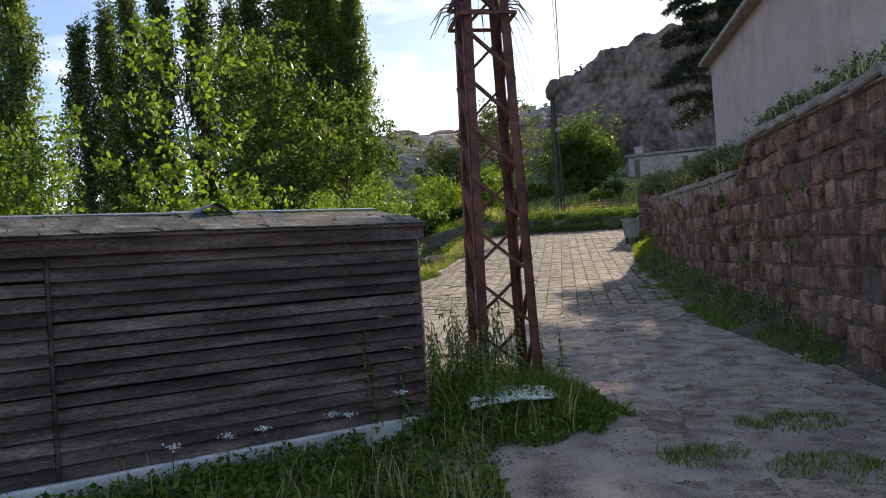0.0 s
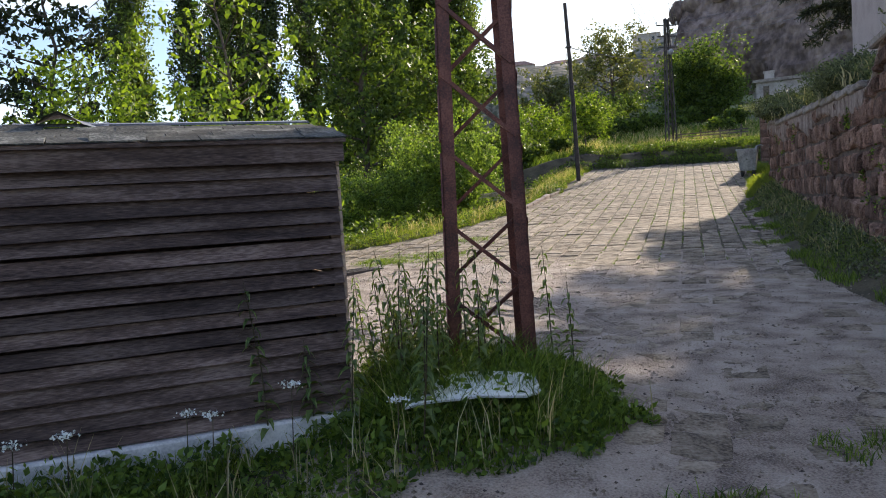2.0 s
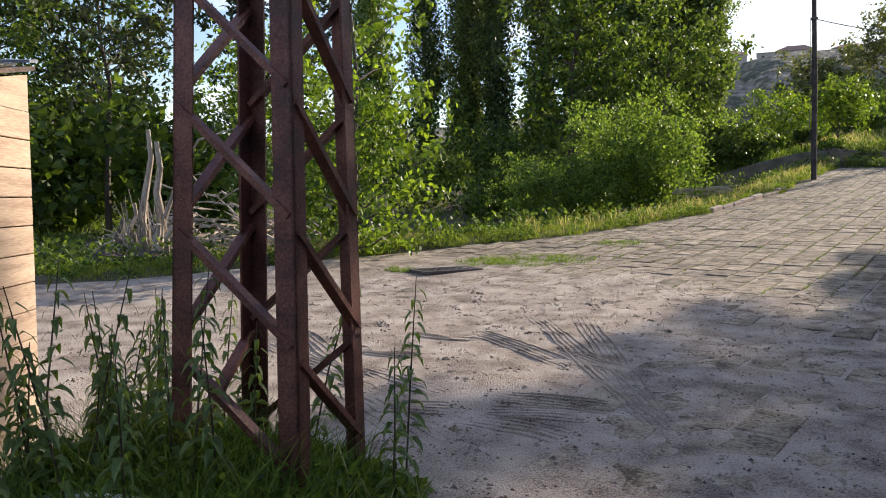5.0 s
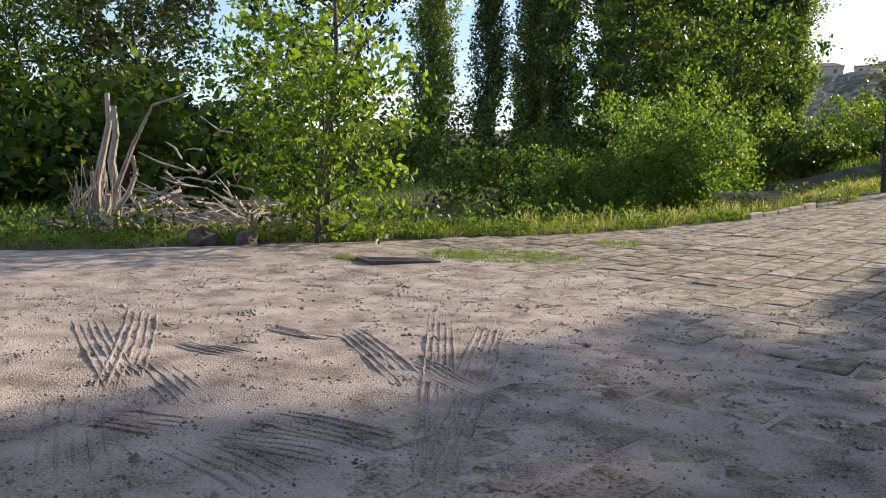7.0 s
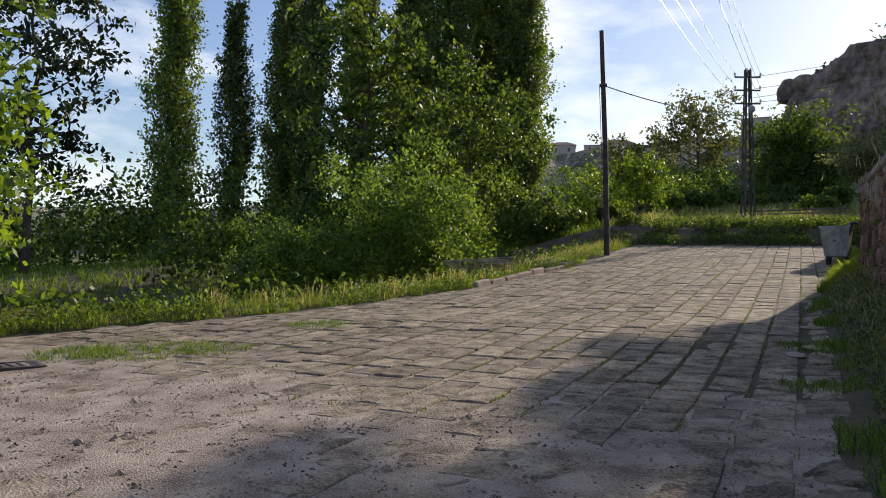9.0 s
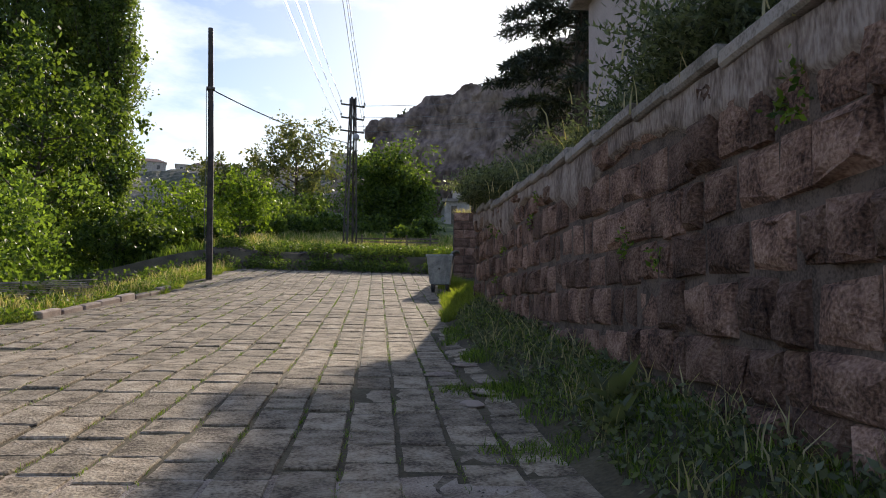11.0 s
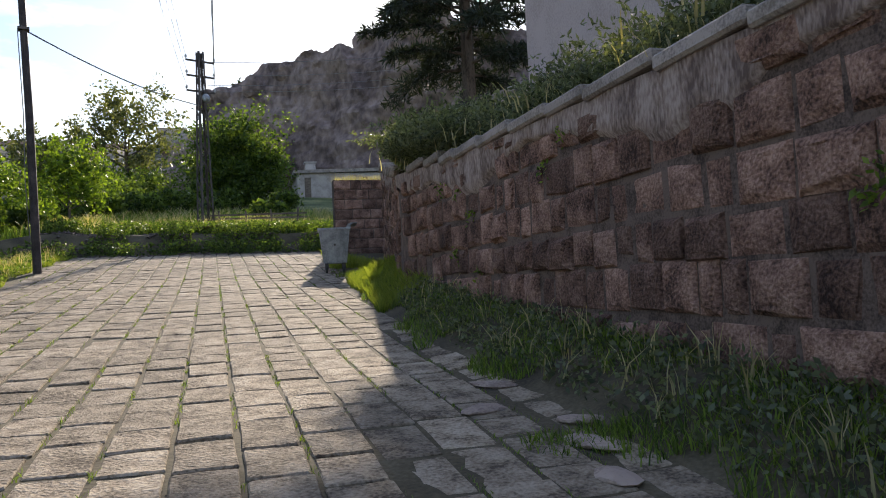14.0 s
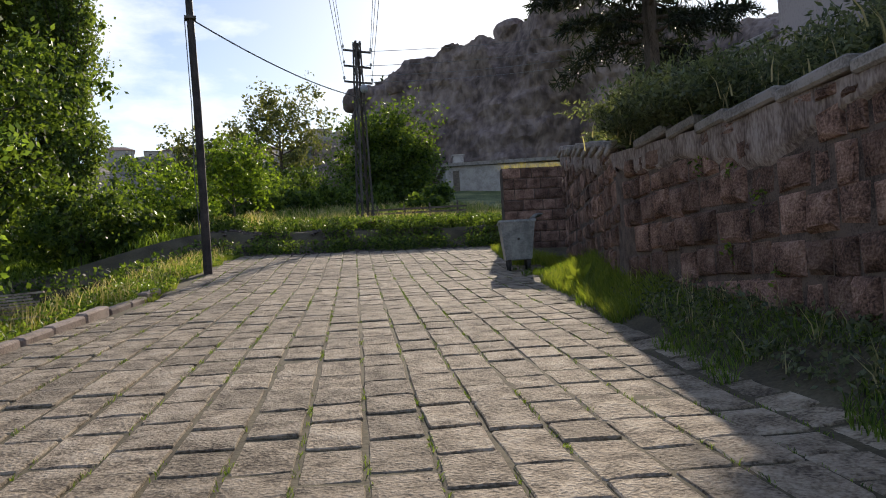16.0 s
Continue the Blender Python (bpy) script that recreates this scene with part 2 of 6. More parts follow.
def box(bm, cx, cy, cz, sx, sy, sz, m=None, bevel=0.0):
    """A box with its middle at c; bevel rounds its edges."""
    r = bmesh.ops.create_cube(bm, size=1.0, matrix=(m or Matrix()) @ Matrix.Translation((cx, cy, cz)) @ Matrix.Diagonal((sx, sy, sz, 1)))
    if bevel:
        es = list({e for v in r["verts"] for e in v.link_edges})
        bmesh.ops.bevel(bm, geom=es, offset=bevel, segments=1, affect="EDGES")
    return r["verts"]


def tube(bm, pts, radii, sides=7):
    """A tapered tube through pts."""
    rings = []
    for i, p in enumerate(pts):
        a, b = Vector(pts[max(i - 1, 0)]), Vector(pts[min(i + 1, len(pts) - 1)])
        d = (b - a).normalized()
        u = d.orthogonal().normalized()
        w = d.cross(u)
        rings.append([bm.verts.new(Vector(p) + (u * math.cos(k * math.tau / sides) + w * math.sin(k * math.tau / sides)) * radii[i]) for k in range(sides)])
    for r0, r1 in zip(rings, rings[1:]):
        for k in range(sides):
            bm.faces.new((r0[k], r0[(k + 1) % sides], r1[(k + 1) % sides], r1[k]))
    bm.faces.new(rings[0][::-1])
    bm.faces.new(rings[-1])


def bar(bm, a, b, w, h=None):
    """A straight bar of rectangular section from a to b."""
    a, b = Vector(a), Vector(b)
    d = b - a
    m = Matrix.Translation((a + b) / 2) @ d.to_track_quat("Z", "Y").to_matrix().to_4x4()
    box(bm, 0, 0, 0, w, h or w, d.length, m)


def leaves(name, centres, size, material, rng, aspect=0.55, droop=0.0, out=None):
    """One mesh of many small leaves: pointed lozenges, turned at random."""
    n = len(centres)
    d = rng.normal(size=(n, 3))
    d[:, 2] -= droop
    if out is not None:
        d += out
    d /= np.linalg.norm(d, axis=1)[:, None]
    s = rng.normal(size=(n, 3))
    s -= (s * d).sum(1)[:, None] * d
    s /= np.linalg.norm(s, axis=1)[:, None] + 1e-9
    L = size * rng.uniform(0.6, 1.4, n)[:, None]
    v = np.empty((n, 4, 3))
    v[:, 0] = centres
    v[:, 1] = centres + d * L * 0.45 + s * L * aspect * 0.5
    v[:, 2] = centres + d * L
    v[:, 3] = centres + d * L * 0.45 - s * L * aspect * 0.5
    return quads(name, v, material)


def quads(name, v, material):
    n = len(v)
    me = bpy.data.meshes.new(name)
    me.vertices.add(n * 4)
    me.vertices.foreach_set("co", v.reshape(-1))
    me.loops.add(n * 4)
    me.loops.foreach_set("vertex_index", np.arange(n * 4, dtype=np.int32))
    me.polygons.add(n)
    me.polygons.foreach_set("loop_start", np.arange(0, n * 4, 4, dtype=np.int32))
    me.polygons.foreach_set("loop_total", np.full(n, 4, dtype=np.int32))
    me.materials.append(material)
    me.update()
    me.validate()
    return me


def blades(name, base, height, width, material, rng, lean=0.35):
    """Grass: one bent blade (two faces) for each foot in base (n x 3)."""
    n = len(base)
    a = rng.uniform(0, math.tau, n)
    h = height * rng.uniform(0.45, 1.25, n)
    side = np.stack([np.cos(a), np.sin(a), np.zeros(n)], 1)
    b = rng.uniform(0, math.tau, n)
    ln = lean * rng.uniform(0.2, 1.5, n) * h
    dirn = np.stack([np.cos(b) * ln, np.sin(b) * ln, np.zeros(n)], 1)
    w = (width * rng.uniform(0.6, 1.4, n))[:, None]
    up = np.stack([np.zeros(n), np.zeros(n), h], 1)
    v = np.empty((n, 6, 3))
    v[:, 0], v[:, 1] = base - side * w / 2, base + side * w / 2
    mid = base + up * 0.55 + dirn * 0.3
    v[:, 2], v[:, 3] = mid + side * w * 0.42, mid - side * w * 0.42
    tip = base + up * 0.95 + dirn
    v[:, 4], v[:, 5] = tip + side * w * 0.06, tip - side * w * 0.06
    me = bpy.data.meshes.new(name)
    me.vertices.add(n * 6)
    me.vertices.foreach_set("co", v.reshape(-1))
    idx = np.array([0, 1, 2, 3, 3, 2, 4, 5])[None] + (np.arange(n) * 6)[:, None]
    me.loops.add(n * 8)
    me.loops.foreach_set("vertex_index", idx.reshape(-1).astype(np.int32))
    me.polygons.add(n * 2)
    me.polygons.foreach_set("loop_start", np.arange(0, n * 8, 4, dtype=np.int32))
    me.polygons.foreach_set("loop_total", np.full(n * 2, 4, dtype=np.int32))
    me.materials.append(material)
    me.update()
    me.validate()
    return me


# ---- the lie of the land ----
ROAD_Y = [-40, 8, 14, 19, 22, 24, 28, 30, 36, 38.3, 43.9, 44.5, 50, 70, 81, 110, 140, 700]
ROAD_Z = [-0.3, -0.2, 0.02, 0.3, 0.56, 0.68, 1.07, 1.25, 1.83, 2.15, 2.8, 3.5, 4.1, 7.0, 9.3, 13.5, 17, 30]
LEFT_Y = [-40, 12, 20, 30, 38, 46, 55, 70, 140, 700]
LEFT_Z = [-0.4, -0.1, 0.0, -0.1, 0.7, 2.2, 3.2, 4.2, 8, 16]


def xl(y):
    """Left edge of the road."""
    return float(np.interp(y, [-40, 12, 14, 14.8, 18.35, 22.2, 25.5, 28, 33.5, 38.5, 44, 60], [-14, -13, -8.4, -7.3, -5.1, -1.9, -0.2, 0.85, 2.3, 3.3, 4.8, 9]))


def xr(y):
    """Right edge of the road, where the grass under the wall begins."""
    return float(np.interp(y, [-40, 4, 9.15, 12.8, 15.8, 19.5, 23.2, 26.4, 29, 36, 44, 60], [3.2, 4.2, 4.9, 5.15, 5.45, 6.2, 6.9, 7.65, 8.6, 10.5, 13, 18]))


def xw(y):
    """Road face of the retaining wall."""
    return 7.17 + 0.2039 * (min(y, WALL_BEND) - 18.64) + 0.418 * max(0.0, y - WALL_BEND)


def smooth(a, b, v):
    t = min(max((v - a) / (b - a), 0.0), 1.0)
    return t * t * (3 - 2 * t)


def terrace(y):
    return 2.95 + 0.03 * (y - 17) + 0.045 * max(0.0, y - 26) + 0.6 * (1 - smooth(13.8, 15.0, y)) + 0.1 * max(0.0, y - WALL_BEND)


WALL_Y0, WALL_BEND, WALL_Y1 = 3.0, 29.3, 38.0


def zg(x, y):
    """Height of the ground."""
    b = float(np.interp(y, ROAD_Y, ROAD_Z))
    left, right, w = xl(y), xr(y), xw(y)
    if x < left:
        d = left - x
        floor = float(np.interp(y, LEFT_Y, LEFT_Z))
        far = smooth(14, 40, d)
        floor = floor * (1 - far) + far * float(np.interp(y, [0, 60, 140, 700], [0.3, 1.3, 5, 16]))
        t = smooth(1.3, 4.2, d) if y < 42 else smooth(0.5, 9, d)
        ditch = 1.2 * math.exp(-((d - 2.9) / 1.2) ** 2) * smooth(23, 27, y) * (1 - smooth(41, 44, y))
        return b * (1 - t) + floor * t + 0.1 * smooth(0, 0.5, d) * (1 - t) - ditch
    z = b
    # grassy mound round the lattice tower and before the shed
    z += 0.3 * math.exp(-(((x - 0.3) / 1.5) ** 2 + ((y - 7.7) / 1.25) ** 2)) + 0.12 * math.exp(-(((x + 2.4) / 1.8) ** 2 + ((y - 6.0) / 1.3) ** 2))
    if x > right and y < 46:
        z += 0.4 * smooth(0, max(w - right, 1.0), x - right) * (1 - smooth(33, 36, y))
    if x > w + 0.25 and WALL_Y0 - 3 < y < WALL_Y1 + 0.1:
        z = terrace(y) + 0.3 * min(max(x - w - 0.5, 0), 2.5) + 0.06 * min(max(x - w - 3.0, 0), 14)
    elif x > w + 0.25 and WALL_Y1 <= y < 46:
        z += 1.2 * smooth(0.3, 4, x - w)
    return z


def zr(x, y):
    """Height with the unevenness of trodden ground."""
    k = 1.0 - 0.7 * smooth(14, 18, y) * (1 - smooth(44, 46, y))
    return zg(x, y) + k * (0.03 * noise.noise(Vector((x * 0.9, y * 0.9, 0))) + 0.016 * noise.noise(Vector((x * 3.1, y * 3.1, 4))) + 0.009 * noise.noise(Vector((x * 7.3, y * 7.3, 8))))


# ---- ground ----
def build_ground():
    ys = list(np.arange(-40, -2, 2.0)) + list(np.arange(-2, 18, 0.2)) + list(np.arange(18, 46, 0.35)) + list(np.arange(46, 140, 2.5)) + [150, 180, 230, 300, 420, 700]
    lo = [-600, -250, -120, -70, -45, -32, -24, -18, -14, -11, -9, -7.5, -6.2, -5.2, -4.4, -3.8, -3.3, -2.8, -2.4, -2, -1.6, -1.3, -1, -0.7, -0.45, -0.2]
    hi = [0.24, 0.27, 0.7, 1.4, 2.4, 4, 6, 9, 13, 20, 40, 90, 250, 600]
    verts, faces, mats = [], [], []
    for y in ys:
        a, b, w = xl(y), xr(y), xw(y)
        w = max(w, b + 0.6)
        xs = [a + d for d in lo] + list(np.linspace(a, b, 84)) + list(np.linspace(b, w, 9))[1:] + [w + d for d in hi]
        verts += [(x, y, zr(x, y)) for x in xs]
    n = len(lo) + 84 + 8 + len(hi)
    for j in range(len(ys) - 1):
        for i in range(n - 1):
            k = j * n + i
            faces.append((k, k + 1, k + n + 1, k + n))
            y = (ys[j] + ys[j + 1]) / 2
            x = (verts[k][0] + verts[k + n + 1][0]) / 2
            road = len(lo) <= i < len(lo) + 83 and y < 18.5 - 0.25 * (x - 2)
            mound = ((x - 0.3) / 1.3) ** 2 + ((y - 7.75) / 1.2) ** 2 < 0.55 or (-6 < x < -0.5 and 7.4 + 0.55 * x - 1.9 < y < 7.4 + 0.55 * x + 1.0)
            mats.append(0 if road and not mound else (2 if y > 46 or x < -20 else 1))
    me = mesh_of("ground", verts, faces, M_DIRT, True)
    me.materials.append(M_SOIL)
    me.materials.append(M_FIELD)
    me.polygons.foreach_set("material_index", mats)
    return tagged(new("ground", me), "pale trodden dirt track with grassy earth banks beside it", "ground", kind="structure")


build_ground()


# ---- cliff and far hills ----
def rock_sheet(name, az0, az1, steps, dist, top, base_z, rows, material, label, fis, back):
    """A rock face round an arc about the start of the walk: buttresses, clefts, ledges and a plateau behind."""
    verts, faces = [], []
    for i in range(steps + 1):
        az = az0 + (az1 - az0) * i / steps
        a, r, h = radians(az), dist(az), top(az)
        jag = noise.noise(Vector((az * 0.9, 0, 3)))
        h += fis * (0.1 * round(jag * 3) / 3 + 0.05 * jag + 0.025 * noise.noise(Vector((az * 4.0, 5, 0))))
        for j in range(rows + 1):
            t = j / rows
            z = base_z + (h - base_z) * t
            q = Vector((math.sin(a) * r, math.cos(a) * r, z))
            buttress = noise.noise(q * 0.045) + 0.55 * noise.noise(Vector((q.x * 0.14, q.y * 0.14, z * 0.035)))
            cleft = max(0.0, 0.12 - abs(noise.noise(Vector((q.x * 0.075, q.y * 0.075, z * 0.018 + 4))))) / 0.12
            crag = 0.32 * noise.noise(q * 0.26) + 0.16 * noise.noise(q * 0.6) + 0.07 * noise.noise(q * 1.3)
            bed = z + 2.2 * noise.noise(Vector((q.x * 0.05, q.y * 0.05, 2)))
            ledge = math.floor(bed / 4.6) + smooth_step((bed / 4.6 % 1.0 - 0.7) / 0.3)
            rr = r + fis * (-0.95 * buttress + 0.7 * cleft - 0.6 * crag) + 0.7 * ledge - 0.16 * z + back * t ** 2
            verts.append((math.sin(a) * rr, math.cos(a) * rr, z))
        for t in (0.15, 0.5, 1.0):
            rr = r + back + 160 * t
            verts.append((math.sin(a) * rr, math.cos(a) * rr, h * (1 + 0.05 * t)))
    n = rows + 4
    for i in range(steps):
        for j in range(n - 1):
            k = i * n + j
            faces.append((k, k + n, k + n + 1, k + 1))
    return tagged(new(name, mesh_of(name, verts, faces, material, False)), label, name, kind="structure")


def smooth_step(v):
    v = min(max(v, 0.0), 1.0)
    return v * v * (3 - 2 * v)


CLIFF_AZ = [9, 11.5, 12.5, 14, 15.5, 17, 19, 21, 23.5, 24.2, 26, 29, 34, 42, 60]
CLIFF_EL = [8.5, 9.8, 12.9, 13.2, 14.6, 14.2, 14.8, 15.0, 15.6, 17.2, 17.0, 16.0, 15.0, 13.0, 11]
rock_sheet("cliff", 9, 60, 520, lambda az: 150 - 0.9 * (az - 9), lambda az: 1.6 + (158 - 0.9 * (az - 9)) * math.tan(radians(float(np.interp(az, CLIFF_AZ, CLIFF_EL)))), 8, 60, M_CLIFF, "brown weathered tuff cliff with vertical clefts and ledges", 7.0, 4.0)
rock_sheet("hill", -75, 14, 300, lambda az: 250, lambda az: 1.6 + 325 * math.tan(radians(float(np.interp(az, [-75, -30, -10, -5, 0, 4, 8, 11, 14], [3, 4.5, 6.3, 8.7, 9.3, 9.3, 9.6, 10.7, 10.8])))), 5, 26, M_HILL, "hazy scrubby hillside below a village", 5.0, 70.0)
rock_sheet("far_ridge", 60, 285, 120, lambda az: 320, lambda az: 26, 0, 8, M_HILL, "low ridge round the valley", 9.0, 60.0)


def boulder(az, el, wide, tall, seed):
    """A flat weathered boulder perched on the cliff's edge."""
    d = 138 - 0.9 * (az - 12)
    x, y, z = 3.2 + math.sin(radians(az)) * d, 18.0 + math.cos(radians(az)) * d, 1.6 + d * math.tan(radians(el))
    bm = bmesh.new()
    bmesh.ops.create_icosphere(bm, subdivisions=3, radius=1.0)
    for v in bm.verts:
        k = 1 + 0.22 * noise.noise(v.co * 1.2 + Vector((seed, 0, 0))) + 0.1 * noise.noise(v.co * 3.0 + Vector((0, seed, 0)))
        c = v.co * k
        v.co = Vector((c.x * wide / 2, c.y * wide / 2, max(-0.75, min(0.8, c.z)) * tall / 1.5))
    me = bpy.data.meshes.new("boulder")
    bm.to_mesh(me)
    bm.free()
    me.materials.append(M_CLIFF)
    tagged(new("boulder", me), "big weathered tuff boulder on the cliff edge", "boulder", "boulders on the cliff").matrix_basis = pose(x, y, z - tall / 2, 0, 0, seed * 70)


for i, (az, el, wide, tall) in enumerate(((24.4, 18.5, 6.0, 4.6), (13.3, 14.5, 4.6, 3.4), (12.2, 14.3, 3.6, 4.0), (18.3, 16.2, 6.5, 3.2), (15.6, 15.3, 4.5, 3.6), (26.6, 18.3, 7.0, 5.0))):
    boulder(az, el, wide, tall, i + 1)


# ---- retaining wall ----
def rough_block(w, d, h, rng, jut=0.04):
    """A quarry-faced block, w along the wall, pillowed and broken towards the road (-y)."""
    e = 0.02
    v = []
    for sx, sz in ((0, 0), (1, 0), (1, 1), (0, 1)):
        v.append(((sx - 0.5) * w, 0.0, (sz - 0.5) * h))
    for sx, sz in ((0, 0), (1, 0), (1, 1), (0, 1)):
        chip = 2.6 if rng.random() < 0.25 else 1.0
        v.append(((sx - 0.5) * (w - 2 * e * chip * rng.uniform(0.4, 1.5)), -jut * rng.uniform(0.6, 0.95), (sz - 0.5) * (h - 2 * e * chip * rng.uniform(0.4, 1.5))))
    k = 4
    for a in range(k):
        for b in range(k):
            u, t = (a + 0.5) / k - 0.5, (b + 0.5) / k - 0.5
            v.append((u * (w - 0.07) + rng.normal() * 0.012, -jut * rng.uniform(0.85, 1.35) - 0.004, t * (h - 0.07) + rng.normal() * 0.012))
    for sx, sz in ((0, 0), (1, 0), (1, 1), (0, 1)):
        v.append(((sx - 0.5) * w, d, (sz - 0.5) * h))
    f = [(0, 1, 5, 4), (1, 2, 6, 5), (2, 3, 7, 6), (3, 0, 4, 7), (24, 25, 1, 0), (25, 26, 2, 1), (26, 27, 3, 2), (27, 24, 0, 3)]
    g = lambda a, b: 8 + a * 4 + b
    for a in range(3):
        for b in range(3):
            f.append((g(a, b), g(a + 1, b), g(a + 1, b + 1), g(a, b + 1)))
    f += [(4, 5, g(3, 0), g(2, 0), g(1, 0), g(0, 0)), (5, 6, g(3, 3), g(3, 2), g(3, 1), g(3, 0)), (6, 7, g(0, 3), g(1, 3), g(2, 3), g(3, 3)), (7, 4, g(0, 0), g(0, 1), g(0, 2), g(0, 3))]
    return v, f


def crisp(me):
    """Rounds the broken face of each block and keeps its arrises sharp."""
    n = 21
    me.polygons.foreach_set("use_smooth", [8 <= i % n <= 16 for i in range(len(me.polygons))])
    return me


def build_wall(name, label, y0, y1, slope, first, seed):
    """A straight stretch of the retaining wall from y0 to y1; its face follows xw()."""
    rng = np.random.default_rng(seed)
    along = Vector((slope, 1, 0)).normalized()
    rz = math.degrees(math.atan2(along.y, along.x)) + 180  # local -y faces the road
    holder = tagged(new(name), label, "wall", kind="structure")
    core, band, joined_v, joined_f, pieces = bmesh.new(), bmesh.new(), [], [], []
    length = (y1 - y0) / along.y
    base = Vector((xw(y0), y0, 0))
    n = int(length)
    for i in range(n):
        w = length / n
        p = base + along * (w * (i + 0.5))
        top = terrace(p.y) - 0.02
        box(core, 0, 0.178, (top - 1.0) / 2, w, 0.36, top + 1.0, Matrix.Translation((p.x, p.y, 0)) @ Matrix.Rotation(radians(rz), 4, "Z"))
    part("mortar", core, M_MORTAR, holder, "crumbling brown mortar")
    # smeared render over the top course, its lower edge ragged
    cols = int(length / 0.12)
    rows = 5
    grid = []
    for i in range(cols + 1):
        p = base + along * (length * i / cols)
        deep = 0.2 + 0.45 * max(0.0, 0.35 + noise.noise(Vector((p.y * 0.45, 2, seed)))) + 0.16 * noise.noise(Vector((p.y * 2.4, 5, seed)))
        if y0 < 10 and p.y < 15.2:
            deep = 0.04
        line = []
        for j in range(rows + 1):
            z = terrace(p.y) - 0.01 - max(deep, 0.03) * j / rows
            out = 0.058 + 0.02 * noise.noise(Vector((p.y * 2.0, z * 2.0, 7))) - (0.075 if j == rows else 0)
            line.append(band.verts.new((p.x - along.y * out, p.y + along.x * out, z)))
        grid.append(line)
    for i in range(cols):
        for j in range(rows):
            f = band.faces.new((grid[i][j], grid[i][j + 1], grid[i + 1][j + 1], grid[i + 1][j]))
            f.smooth = True
    part("render_band", band, M_PLASTER_BLOCK, holder, "stained greyish render under the coping")
    z, course = -0.3, 0
    while z < 4.6:
        h = float(rng.uniform(0.3, 0.43))
        s = float(rng.uniform(-0.3, 0))
        while s < length:
            w = float(rng.choice((0.3, 0.36, 0.42, 0.5, 0.62))) * float(rng.uniform(0.85, 1.15))
            p = base + along * (s + w / 2)
            room = terrace(p.y) - 0.02 - z
            hh = min(h, room)
            if s > 0 and s + w < length + 0.05 and hh > 0.12 and z + hh > zg(xw(p.y) - 0.1, p.y) - 0.1:
                erode = 0.025 if 14.2 < p.y < 17.8 else 0.0
                pieces.append((p, w - float(rng.uniform(0.008, 0.035)), hh - float(rng.uniform(0.005, 0.045)), z + hh / 2 + float(rng.normal(0, 0.016)) + 0.05 * noise.noise(Vector((p.y * 0.4, course, 3))), 0.042 + erode + float(rng.uniform(-0.02, 0.03)), float(rng.uniform(-0.035, 0.012)) - (0.04 * rng.random() if erode else 0)))
            s += w
        z += h
        course += 1
    near = set(sorted(range(len(pieces)), key=lambda i: abs(pieces[i][0].y - 20.5))[:first])
    for i, (p, w, h, zc, jut, off) in enumerate(pieces):
        v, f = rough_block(w, 0.12, h, rng, jut)
        m = Matrix.Translation((p.x, p.y, zc)) @ Matrix.Rotation(radians(rz), 4, "Z") @ Matrix.Translation((0, -off, 0)) @ Matrix.Rotation(float(rng.normal(0, 0.022)), 4, "Y")
        if i in near:
            ob = part("block", crisp(mesh_of("block", v, f, M_BLOCK)), None, holder)
            ob.matrix_basis = m
        else:
            k = len(joined_v)
            joined_v += [m @ Vector(q) for q in v]
            joined_f += [tuple(a + k for a in q) for q in f]
    if joined_v:
        tagged(part("blocks", crisp(mesh_of("blocks", joined_v, joined_f, M_BLOCK_J)), None, holder), kind="stuff")
    s = 0.0
    while s < length - 0.3:
        w = float(rng.uniform(0.7, 1.2))
        p = base + along * (s + w / 2)
        if not 14.1 < p.y < 15.0 and p.y < y1 - 0.3:
            bm = bmesh.new()
            box(bm, 0, 0.12, 0, w - 0.012, 0.46, 0.13, bevel=0.025)
            for q in bm.verts:
                q.co += Vector((0, 0.012, 0.012)) * noise.noise(q.co * 5 + Vector((s, 0, 0)))
            ob = part("coping_stone", bm, M_COPING, holder, "grey coping slab")
            ob.matrix_basis = Matrix.Translation((p.x, p.y, terrace(p.y) + 0.05 + float(rng.normal(0, 0.008)))) @ Matrix.Rotation(radians(rz + float(rng.normal(0, 0.8))), 4, "Z") @ Matrix.Rotation(-0.03 + float(rng.normal(0, 0.008)), 4, "Y")
        s += w


build_wall("wall_east", "retaining wall of rough brown tuff blocks with grey coping", WALL_Y0, WALL_BEND, 0.2039, 290, 5)
build_wall("wall_east_bend", "grey weathered block wall running on from the bend", WALL_BEND, WALL_Y1, 0.418, 160, 6)


# ---- wooden market shed ----
SHED_AT, SHED_RZ = (-0.3, 7.2), 209.0  # near corner; local +x runs along the front, local +y towards the road side


